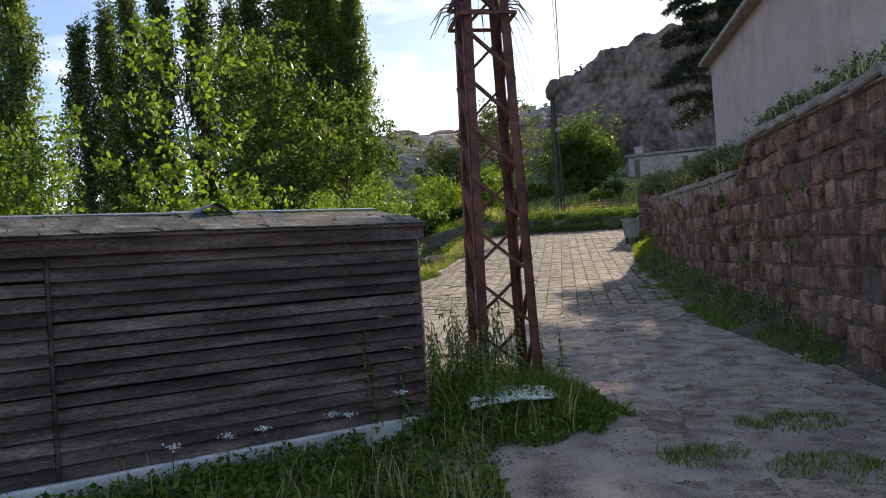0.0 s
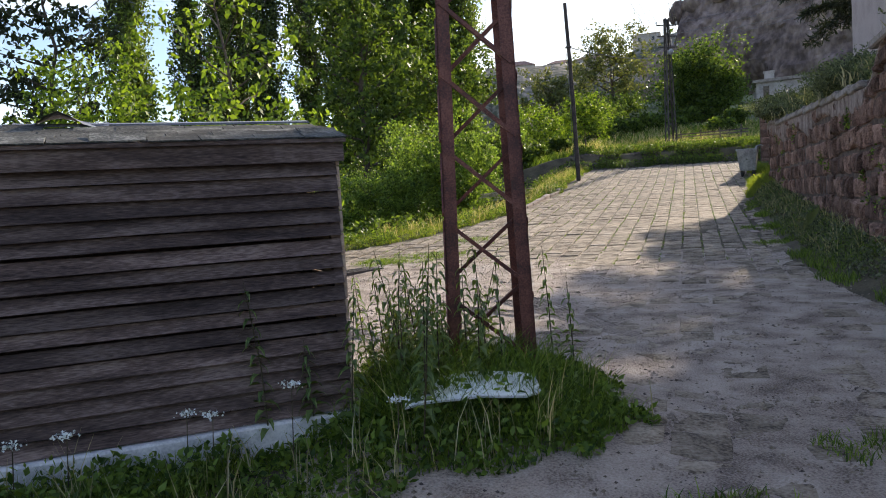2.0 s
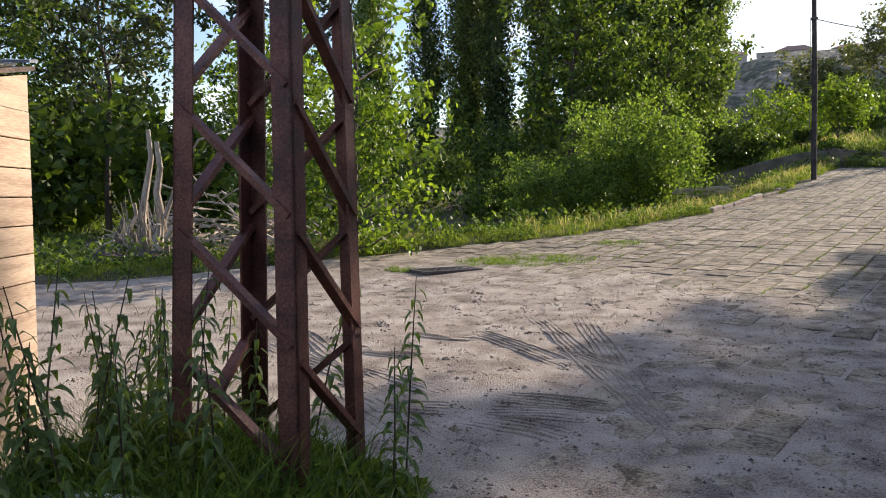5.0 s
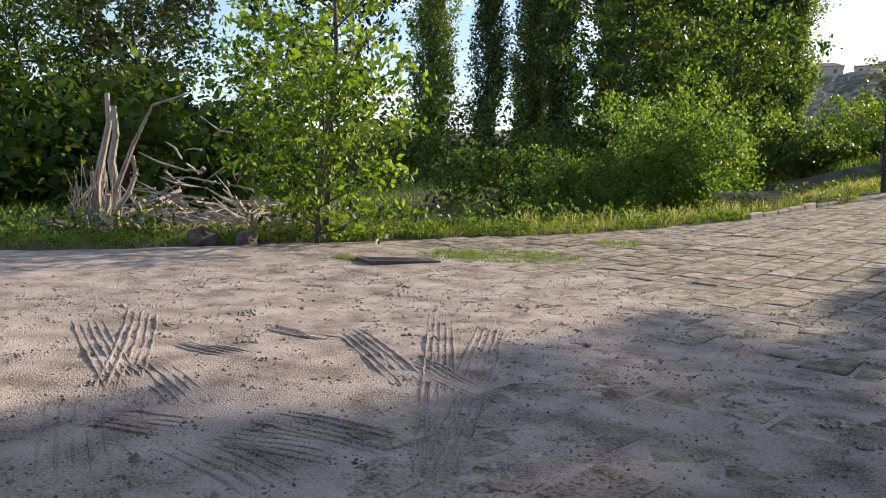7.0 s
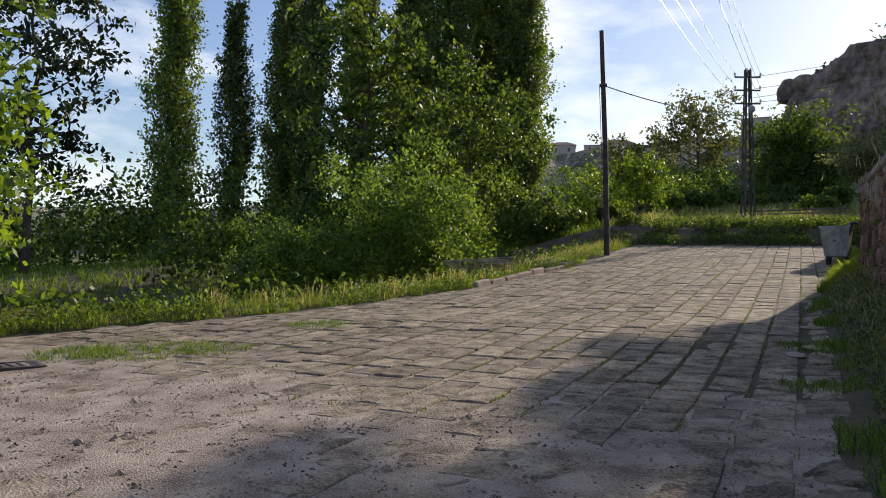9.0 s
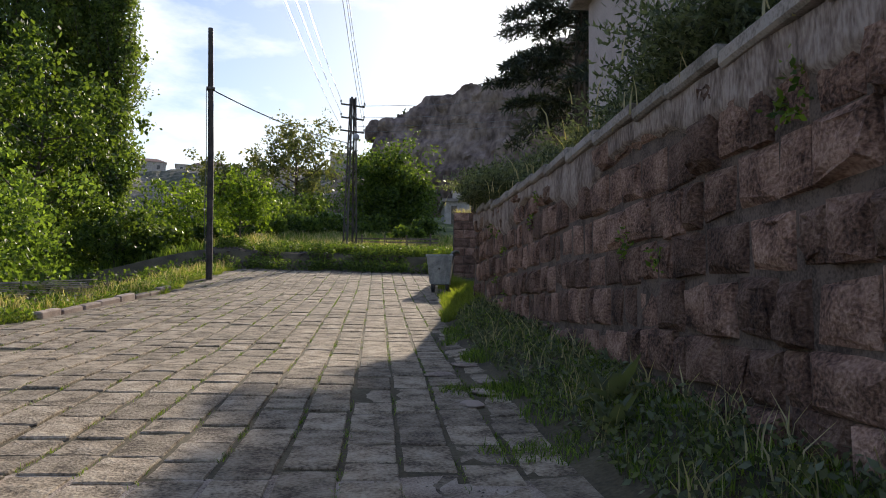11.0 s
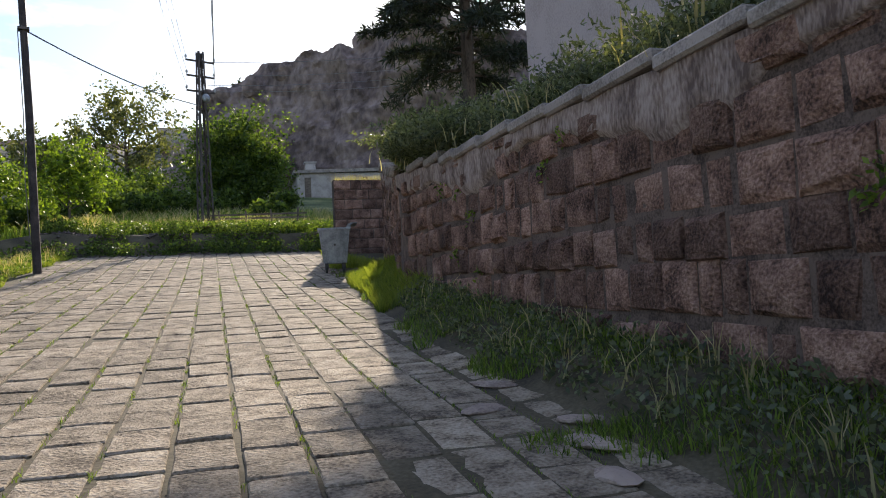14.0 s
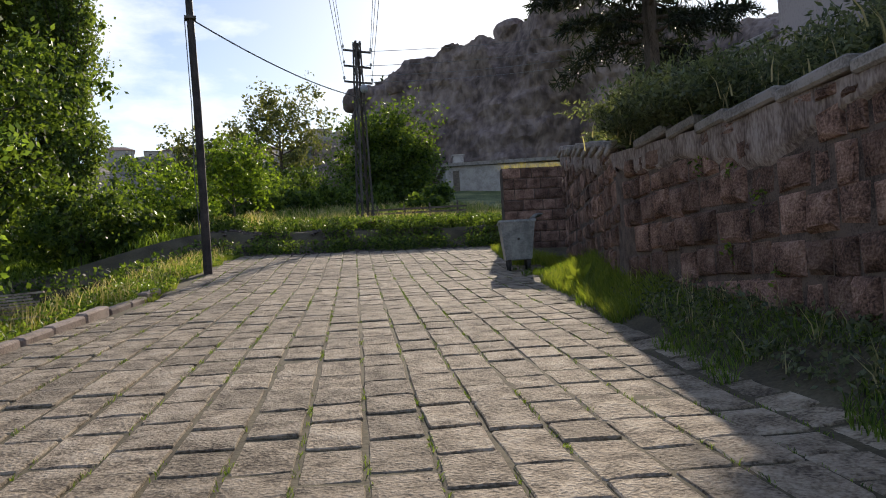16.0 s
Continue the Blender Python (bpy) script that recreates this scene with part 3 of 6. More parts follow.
def build_shed():
    rng = np.random.default_rng(9)
    L, D, H0, H1, Z0 = 5.0, 0.98, 1.9, 2.09, 0.14
    shed = thing("shed", "low weathered wooden shed of dark brown boards under a shingled roof", "shed", SHED_AT[0], SHED_AT[1], 0, SHED_RZ)
    # local frame: x along the front (away from the tower), -y is behind
    n = 17
    e = (H0 - Z0) / n
    for seg, (x0, x1) in enumerate(((0.0, 3.12), (3.15, L))):
        for i in range(n):
            x = x0
            while x < x1 - 0.02:
                w = min(float(rng.uniform(3.0, 3.4)), x1 - x)
                if x1 - x - w < 0.5:
                    w = x1 - x
                bm = bmesh.new()
                z = Z0 + i * e
                sag = 0.006 * float(rng.normal())
                cut = 8
                top, bot = [], []
                for k in range(cut + 1):
                    xx = x + 0.003 + (w - 0.006) * k / cut
                    wob = 0.004 * noise.noise(Vector((xx * 2.2, i * 3.1, seg)))
                    top.append((xx, -0.004, z + e - 0.003))
                    bot.append((xx, 0.036 + wob * 0.8, z + 0.007 + wob * 1.4 + sag))
                back = [(a, c - 0.022, b + 0.002) for a, c, b in bot]
                vs = [[bm.verts.new(q) for q in r] for r in (top, bot, back)]
                for r0, r1 in zip(vs, vs[1:] + vs[:1]):
                    for k in range(cut):
                        bm.faces.new((r0[k], r1[k], r1[k + 1], r0[k + 1]))
                bm.faces.new([r[0] for r in vs][::-1])
                bm.faces.new([r[-1] for r in vs])
                bmesh.ops.recalc_face_normals(bm, faces=bm.faces)
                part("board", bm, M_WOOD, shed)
                x += w
    # end wall towards the road, boards paler: sunlight painted into their colour
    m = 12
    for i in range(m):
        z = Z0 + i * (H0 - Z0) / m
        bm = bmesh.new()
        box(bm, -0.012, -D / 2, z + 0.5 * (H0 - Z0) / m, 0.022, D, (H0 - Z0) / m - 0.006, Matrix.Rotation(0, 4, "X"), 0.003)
        part("end_board", bm, M_WOOD_LIT, shed, "tan end board with sunlight painted into its tone")
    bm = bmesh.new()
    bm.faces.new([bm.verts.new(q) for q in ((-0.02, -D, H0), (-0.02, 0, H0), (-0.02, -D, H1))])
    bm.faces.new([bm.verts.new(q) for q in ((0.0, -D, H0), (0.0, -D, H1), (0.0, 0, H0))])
    part("gable", bm, M_WOOD_LIT, shed, "tan end board with sunlight painted into its tone")
    for x in (0.0, L):
        for y in (0.0, -D):
            bm = bmesh.new()
            box(bm, x + (0.03 if x == 0 else -0.03), y + (-0.04 if y == 0 else 0.04), (Z0 + H0) / 2, 0.06, 0.06, H0 - Z0)
            part("corner_post", bm, M_WOOD, shed)
    bm = bmesh.new()
    box(bm, L / 2, -D - 0.01, (Z0 + H1) / 2, L, 0.02, H1 - Z0)
    box(bm, L + 0.01, -D / 2, (Z0 + H0) / 2, 0.02, D, H0 - Z0)
    part("back_wall", bm, M_WOOD, shed)
    bm = bmesh.new()
    box(bm, 3.135, 0.028, (Z0 + H0) / 2, 0.028, 0.016, H0 - Z0)
    part("seam_batten", bm, M_WOOD, shed)
    # roof
    slope = math.atan2(H1 - H0, D)
    rm = Matrix.Translation((0, 0.1, H0 + 0.0)) @ Matrix.Rotation(-slope, 4, "X")
    bm = bmesh.new()
    box(bm, L / 2, -(D + 0.15) / 2, 0.012, L + 0.1, D + 0.15, 0.024, rm)
    part("roof_deck", bm, M_WOOD, shed)
    bm = bmesh.new()
    box(bm, L / 2, 0.028, -0.06, L + 0.08, 0.02, 0.12, Matrix.Translation((0, 0.03, H0)))
    part("fascia", bm, M_WOOD, shed, "fascia board darkened as if in shade")
    for r in range(6):
        x = -0.06
        y = -r * 0.15
        while x < L + 0.05:
            w = float(rng.uniform(0.22, 0.36))
            bm = bmesh.new()
            lift = 0.012 + max(0, float(rng.normal(0, 0.016)))
            mm = rm @ Matrix.Translation((x + w / 2, y - 0.09 + float(rng.normal(0, 0.008)), 0.03 + lift / 2)) @ Matrix.Rotation(-lift * 4, 4, "X") @ Matrix.Rotation(float(rng.normal(0, 0.025)), 4, "Z")
            box(bm, 0, 0, 0, w - 0.006, 0.19, 0.008, mm)
            part("shingle", bm, M_SHINGLE, shed)
            x += w
    bm = bmesh.new()
    box(bm, L / 2, -(D + 0.12), 0.05, L + 0.12, 0.1, 0.015, rm)
    part("ridge_strip", bm, M_FELT, shed, "pale metal ridge strip")
    # loose felt hump on the ridge
    bm = bmesh.new()
    pts = []
    for i in range(7):
        row = []
        for j in range(9):
            u, v = j / 8 - 0.5, i / 6
            z = 0.115 * math.exp(-(u / 0.2) ** 2) * (0.3 + 0.7 * v) + 0.02 * noise.noise(Vector((u * 7, v * 4, 0))) + 0.01
            row.append(bm.verts.new(rm @ Vector((1.66 + u * 0.62, -D - 0.16 + v * 0.42 - 0.2, 0.035 + max(z, 0.006)))))
        pts.append(row)
    for i in range(6):
        for j in range(8):
            bm.faces.new((pts[i][j], pts[i][j + 1], pts[i + 1][j + 1], pts[i + 1][j]))
    part("felt_hump", bm, M_FELT, shed, "crumpled grey roofing felt lifting from the ridge")
    plinth = thing("plinth", "pale concrete plinth strip under the shed", "plinth", SHED_AT[0], SHED_AT[1], 0, SHED_RZ)
    bm = bmesh.new()
    box(bm, L / 2, -D / 2 + 0.03, Z0 - 0.3, L + 0.06, D + 0.12, 0.6, bevel=0.015)
    part("slab", bm, M_PLINTH, plinth)


build_shed()


# ---- lattice towers, poles and wires ----
def angle_bar(bm, a, b, w, t, cx, cy):
    """An L-section leg from a to b, its corner outwards."""
    for sx, sy, dx, dy in ((w, t, 1, 0), (t, w, 0, 1)):
        o = Vector((-cx * (sx / 2 if dx else t / 2), -cy * (sy / 2 if dy else t / 2), 0))
        va = [bm.verts.new(Vector(a) + o + Vector((i * sx / 2, j * sy / 2, 0))) for i, j in ((-1, -1), (1, -1), (1, 1), (-1, 1))]
        vb = [bm.verts.new(Vector(b) + o + Vector((i * sx / 2, j * sy / 2, 0))) for i, j in ((-1, -1), (1, -1), (1, 1), (-1, 1))]
        for k in range(4):
            bm.faces.new((va[k], va[(k + 1) % 4], vb[(k + 1) % 4], vb[k]))
        bm.faces.new(va[::-1])
        bm.faces.new(vb)


def lattice(name, label, x, y, z, rz, half0, half1, height, leg, brace, panels, material, first=0.0):
    tw = thing(name, label, "tower", x, y, z, rz)
    hw = lambda h: half0 + (half1 - half0) * h / height
    corners = ((-1, -1), (1, -1), (1, 1), (-1, 1))
    for cx, cy in corners:
        bm = bmesh.new()
        angle_bar(bm, (cx * half0, cy * half0, -0.3), (cx * half1, cy * half1, height), leg, leg * 0.12, cx, cy)
        part("leg", bm, material, tw)
    hs = [first]
    while hs[-1] < height - 0.15:
        hs.append(min(hs[-1] + panels(hs[-1]), height))
    for f in range(4):
        (ax, ay), (bx, by) = corners[f], corners[(f + 1) % 4]
        for h0, h1 in zip(hs, hs[1:]):
            for fl in (0,):
                p, q = h1 - 0.12 * (h1 - h0), h0
                bm = bmesh.new()
                nx, ny = (ax + bx) / 2, (ay + by) / 2
                k = 0.93
                bar(bm, (ax * hw(p) * (k if nx else 0.9), ay * hw(p) * (k if ny else 0.9), p), (bx * hw(q) * (k if nx else 0.9), by * hw(q) * (k if ny else 0.9), q), brace, brace * 0.5)
                part("brace", bm, material, tw)
    return tw, hw


TOWER = (0.59, 8.3)
tower, tw_half = lattice("lattice_tower", "rust-red steel lattice power tower standing in tall grass", TOWER[0], TOWER[1], 0.05, 6.0, 0.342, 0.15, 9.6, 0.1, 0.058, lambda h: 0.57 - 0.012 * h, M_RUST, 0.2)
for zc in (4.12, 4.34):
    bm = bmesh.new()
    r = tw_half(zc) + 0.05
    for a, b in (((-r, -r), (r, -r)), ((r, -r), (r, r)), ((r, r), (-r, r)), ((-r, r), (-r, -r))):
        bar(bm, (*a, zc), (*b, zc), 0.035, 0.035)
    part("collar", bm, M_RUST, tower)
for i in range(20):
    a = i * math.tau / 20 + 0.05
    r = 0.24
    bm = bmesh.new()
    tube(bm, [(math.cos(a) * r, math.sin(a) * r, 4.3), (math.cos(a) * (r + 0.2), math.sin(a) * (r + 0.2), 4.26), (math.cos(a) * (r + 0.34), math.sin(a) * (r + 0.34), 4.08 - 0.1 * (i % 3 == 0))], [0.008, 0.008, 0.004], 5)
    part("spike", bm, M_STEEL, tower, "anti-climb spike")
for zc, r in ((8.2, 0.9), (8.9, 0.9), (9.5, 0.75)):
    bm = bmesh.new()
    bar(bm, (-r, 0, zc), (r, 0, zc), 0.07, 0.07)
    part("crossarm", bm, M_RUST, tower)

PYLON = (9.99, 49.5)
pz = zg(*PYLON)
pylon, py_half = lattice("lattice_pylon", "slim dark steel lattice pylon with crossarms on the grassy bank", PYLON[0], PYLON[1], pz, 12.0, 0.29, 0.13, 7.6, 0.08, 0.045, lambda h: 0.75, M_STEEL, 0.1)
ARMS = ((5.9, 0.62), (6.55, 0.6), (7.2, 0.62))
for zc, r in ARMS:
    bm = bmesh.new()
    bar(bm, (-r, 0, zc), (r, 0, zc), 0.07, 0.07)
    part("crossarm", bm, M_STEEL, pylon)
    for s in (-1, 1):
        bm = bmesh.new()
        tube(bm, [(s * r, 0, zc + 0.03), (s * r, 0, zc + 0.09), (s * r, 0, zc + 0.1), (s * r, 0, zc + 0.2)], [0.02, 0.02, 0.055, 0.045], 8)
        part("insulator", bm, M_PLINTH, pylon)
bm = bmesh.new()
bmesh.ops.create_uvsphere(bm, u_segments=14, v_segments=8, radius=0.17, matrix=Matrix.Translation((0.05, -0.38, 5.55)) @ Matrix.Diagonal((1, 0.8, 1.1, 1)))
part("lamp_head", bm, M_GALV, pylon, "round street lamp head")

POLE = (3.55, 38.2)
pole = thing("utility_pole", "tall thin dark utility pole at the verge", "pole", POLE[0], POLE[1], zg(*POLE))
bm = bmesh.new()
tube(bm, [(0, 0, -0.3), (-0.09, 0, 4), (-0.24, 0, 8.15)], [0.105, 0.095, 0.08], 10)
part("shaft", bm, M_POLE, pole)
bm = bmesh.new()
tube(bm, [(-0.15, -0.08, 0.9), (-0.22, -0.1, 2.2), (-0.22, -0.09, 4.0), (-0.3, -0.1, 6.1), (-0.2, -0.12, 6.2)], [0.012] * 5, 5)
part("cable", bm, M_WIRE, pole)
bm = bmesh.new()
box(bm, -0.17, 0, 6.15, 0.27, 0.27, 0.06)
part("clamp", bm, M_STEEL, pole)


def wire(name, label, a, b, sag, r, n=24):
    bm = bmesh.new()
    a, b = Vector(a), Vector(b)
    pts = [a.lerp(b, i / n) - Vector((0, 0, sag * 4 * (i / n) * (1 - i / n))) for i in range(n + 1)]
    tube(bm, pts, [r] * (n + 1), 5)
    me = bpy.data.meshes.new(name)
    bm.to_mesh(me)
    bm.free()
    me.materials.append(M_WIRE)
    tagged(new(name, me), label, "wire", "overhead power lines")


pm, tm = pose(PYLON[0], PYLON[1], pz, 0, 0, 12.0), pose(TOWER[0], TOWER[1], 0.05, 0, 0, 6.0)
for (zp, rp), (zt, rt) in zip(ARMS, ((8.2, 0.9), (8.9, 0.9), (9.5, 0.75))):
    for s in (-1, 1):
        wire("power_line", "thin overhead power line strung between towers", tm @ Vector((s * rt, 0, zt)), pm @ Vector((s * rp, 0, zp + 0.2)), 0.7, 0.009)
wire("service_cable", "black service cable from pole to pylon", (POLE[0] - 0.17, POLE[1], zg(*POLE) + 6.15), pm @ Vector((0, 0, 5.3)), 0.25, 0.02)
for k, (dz, dx) in enumerate(((5.9, 0), (6.2, 0.3), (6.55, -0.2), (7.2, 0.2))):
    wire("house_line", "thin line running from pylon towards the houses", pm @ Vector((dx, 0, dz)), (30.0, 62.0 - k, 15.5 + dz - 5.9), 0.3, 0.012)


# ---- trees ----
def grow(rng, height, spread, start, count, lean=(0, 0), wiggle=0.06):
    """Trunk and limb paths of a broad tree; returns (paths, tips)."""
    paths = []
    trunk = [(lean[0] * t * height + wiggle * height * (rng.random() - 0.5) * t, lean[1] * t * height + wiggle * height * (rng.random() - 0.5) * t, t * height * 0.86) for t in np.linspace(0, 1, 7)]
    paths.append((trunk, np.linspace(1, 0.15, 7)))
    tips = []
    for i in range(count):
        t = start + (0.98 - start) * (i + rng.random()) / count
        k = min(int(t * 6), 5)
        f = t * 6 - k
        o = np.array(trunk[k]) * (1 - f) + np.array(trunk[k + 1]) * f
        a = i * 2.4 + rng.random()
        ln = spread * (1.05 - 0.55 * abs(t - 0.55)) * rng.uniform(0.7, 1.1)
        up = rng.uniform(0.3, 0.8)
        p = [o + np.array((math.cos(a) * ln * s, math.sin(a) * ln * s, ln * up * s ** 1.3 + 0.05 * rng.normal())) for s in (0, 0.35, 0.7, 1.0)]
        paths.append(([tuple(q) for q in p], np.array([0.42, 0.3, 0.18, 0.06]) * (1.1 - 0.6 * t)))
        tips += [p[1] * 0.4 + p[2] * 0.6, p[2], p[3]]
    tips.append(np.array(trunk[-1]) + (0, 0, height * 0.08))
    return paths, np.array(tips)


def wood_mesh(name, paths, r, material, sides=6):
    bm = bmesh.new()
    for p, w in paths:
        tube(bm, p, [max(0.008, r * float(q)) for q in w], sides)
    me = bpy.data.meshes.new(name)
    bm.to_mesh(me)
    bm.free()
    me.materials.append(material)
    return me


def make_tree(label, x, y, height, spread, leaf, n, size, material, seed, start=0.25, count=14, r=None, group="", clump=0.28, lean=(0, 0), name="tree", z=None, droop=0.2, bark=None):
    rng = np.random.default_rng(seed)
    ob = thing(name, label, "tree" if name != "bush" else "bush", x, y, (zg(x, y) if z is None else z) - 0.05, 0, group)
    paths, tips = grow(rng, height, spread, start, count, lean)
    part("trunk", wood_mesh("trunk", paths, r or height * 0.018, bark or M_BARK), None, ob)
    m = len(tips)
    subs = (tips[:, None, :] + rng.normal(size=(m, 5, 3)) * spread * clump * 0.85).reshape(-1, 3)
    w = rng.uniform(0.2, 1.0, len(subs)) ** 2
    k = rng.choice(len(subs), n, p=w / w.sum())
    c = subs[k] + rng.normal(size=(n, 3)) * spread * clump * 0.3 * (1, 1, 0.7)
    c[:, 2] = np.where(c[:, 2] < 0.05, 0.05 + 0.3 * rng.random(n), c[:, 2])
    part("crown", leaves("crown", c, size, material, rng, droop=droop), None, ob)
    return ob


def make_poplar(seed, height, radius, n, material):
    rng = np.random.default_rng(seed)
    ob = thing("poplar", "tall narrow poplar with upright leafy branches", "tree", group="row of poplars")
    paths = [([(0, 0, 0), (0.1, 0, height * 0.5), (0.1, 0.1, height * 0.97)], [1, 0.6, 0.1])]
    cs, ups = [], []
    m = 120
    for i in range(m):
        t = 0.08 + 0.84 * (i + rng.random()) / m
        a = rng.uniform(0, math.tau)
        prof = radius * (0.8 + 0.45 * noise.noise(Vector((t * 7, seed, 0)))) * math.sin(min(t * 1.9, 1) * math.pi / 2) ** 0.6 * (1 - max(0, t - 0.45) / 0.55 * 0.85) * rng.uniform(0.45, 1.2)
        ln = height * rng.uniform(0.07, 0.15)
        b = np.array((0.05, 0.05, t * height))
        e = b + (math.cos(a) * prof, math.sin(a) * prof, ln)
        paths.append(([tuple(b), tuple(b * 0.4 + e * 0.6 + (0, 0, -ln * 0.2)), tuple(e)], [0.25, 0.16, 0.05]))
        k = int(n / m * rng.uniform(0.5, 1.5))
        s = rng.random(k) ** 0.6
        mid = b * 0.4 + e * 0.6 + (0, 0, -ln * 0.2)
        c = np.where(s[:, None] < 0.6, b + (mid - b) * (s[:, None] / 0.6), mid + (e - mid) * ((s[:, None] - 0.6) / 0.4))
        c = c + rng.normal(size=(k, 3)) * (0.15 * radius, 0.15 * radius, 0.55) * (1.25 - s[:, None] * 0.7)
        cs.append(c)
        ups.append(np.tile((0.35 * math.cos(a), 0.35 * math.sin(a), 0.9), (k, 1)))
    part("trunk", wood_mesh("trunk", paths, height * 0.009, M_BARK, 5), None, ob)
    part("crown", leaves("crown", np.concatenate(cs), 0.24, material, rng, 0.8, out=np.concatenate(ups)), None, ob)
    return ob


PROTO = [make_poplar(1, 27.0, 2.9, 20000, L_POPLAR_D), make_poplar(2, 27.0, 3.3, 24000, L_POPLAR), make_poplar(3, 24.0, 2.6, 17000, L_POPLAR_D)]
SPOTS = [(-26.3, 76, 1, 1.06), (-22.3, 74, 2, 0.95), (-18.9, 78, 0, 1.0), (-17.0, 73, 2, 1.08), (-14.3, 78, 0, 1.07), (-10.6, 80, 0, 1.15), (-8.4, 76, 1, 1.15), (-6.6, 82, 1, 1.25), (-4.6, 80, 1, 1.18), (-3.2, 79, 1, 0.98), (-12.3, 92, 0, 1.1), (-20.5, 92, 0, 1.1)]
for i, (az, d, k, s) in enumerate(SPOTS):
    x, y = math.sin(radians(az)) * d, math.cos(radians(az)) * d
    m = pose(x, y, zg(x, y) - 0.1, 0, 0, 67 * i) @ Matrix.Diagonal((s, s, s, 1))
    if i in (0, 1, 2):
        ob = PROTO[(1, 2, 0)[i]]
    else:
        ob = None
    if ob is not None:
        ob.matrix_basis = m
    else:
        c = copy_thing(PROTO[k], pose(x, y, zg(x, y) - 0.1, 0, 0, 67 * i))
        c.scale = (s, s, s)

make_tree("tall airy dark-leaved tree against the sky", -24.3, 41.8, 17.5, 3.6, None, 4200, 0.36, L_DARK, 21, 0.25, 20, 0.22, clump=0.24)
make_tree("tall airy dark-leaved tree against the sky", -20.5, 26.0, 13.0, 2.9, None, 4500, 0.24, L_DARK, 22, 0.3, 16, 0.13, clump=0.26)
make_tree("big spreading bright green tree above the bushes", -7.5, 43.7, 13.5, 2.7, None, 9000, 0.30, L_TREE, 23, 0.15, 26, 0.26, clump=0.3)
make_tree("young spreading tree with fresh yellow-green leaves", -5.05, 18.3, 3.2, 1.75, None, 4600, 0.14, L_GREEN, 24, 0.05, 26, 0.06, clump=0.2)
make_tree("slender airy tree with sparse leaves at the verge", -5.6, 19.2, 8.2, 1.9, None, 1700, 0.17, L_GREEN, 38, 0.36, 18, 0.075, clump=0.15)
make_tree("leafy roadside tree with dark green foliage", -25.0, 24.5, 11.0, 3.4, None, 9000, 0.24, L_TREE, 25, 0.2, 18, 0.14)
make_tree("leafy roadside tree with dark green foliage", -27.5, 31.0, 12.0, 3.6, None, 9000, 0.26, L_TREE, 26, 0.2, 18, 0.15)
make_tree("thin tree with sparse leaves behind the branch heap", -13.0, 25.6, 7.2, 2.0, None, 4200, 0.17, L_GREEN, 27, 0.35, 14, 0.07)
make_tree("leaning slender tree among the poplars", -4.6, 50.0, 9.0, 3.2, None, 9000, 0.26, L_TREE, 28, 0.2, 18, 0.14, lean=(0.12, 0))
make_tree("small round garden tree behind the pole", 4.78, 48.0, 3.0, 1.25, None, 4500, 0.15, L_GREEN, 29, 0.3, 16, 0.06)
make_tree("half-bare brownish walnut tree on the slope", 11.0, 85.5, 8.0, 4.0, None, 6000, 0.32, L_SPARSE, 30, 0.15, 26, 0.2, clump=0.22)
make_tree("half-bare brownish walnut tree on the slope", 4.5, 78.0, 6.0, 3.0, None, 6000, 0.3, L_SPARSE, 31, 0.15, 20, 0.16, clump=0.22)
make_tree("dense dark green round tree beside the stone house", 17.0, 71.3, 5.6, 3.0, None, 20000, 0.26, L_TREE, 32, 0.02, 34, 0.16, clump=0.36)
make_tree("round willow bush with fresh light green foliage", -2.05, 32.0, 4.7, 2.05, None, 30000, 0.12, L_WILLOW, 33, 0.05, 34, 0.06, clump=0.3, name="bush")
make_tree("low silvery willow bush at the verge", -4.6, 30.2, 2.5, 1.45, None, 14000, 0.1, L_WILLOW, 34, 0.05, 22, 0.04, clump=0.3, name="bush")
make_tree("low green bush beyond the ditch", -0.2, 46.5, 2.2, 1.5, None, 6000, 0.17, L_TREE, 35, 0.05, 20, 0.05, name="bush")
make_tree("low green bush beyond the ditch", -4.0, 39.0, 2.8, 1.9, None, 7000, 0.17, L_TREE, 36, 0.05, 20, 0.05, name="bush")
make_tree("low green bush beyond the ditch", 2.2, 56.0, 3.0, 2.2, None, 6000, 0.2, L_GREEN, 37, 0.05, 20, 0.05, name="bush")


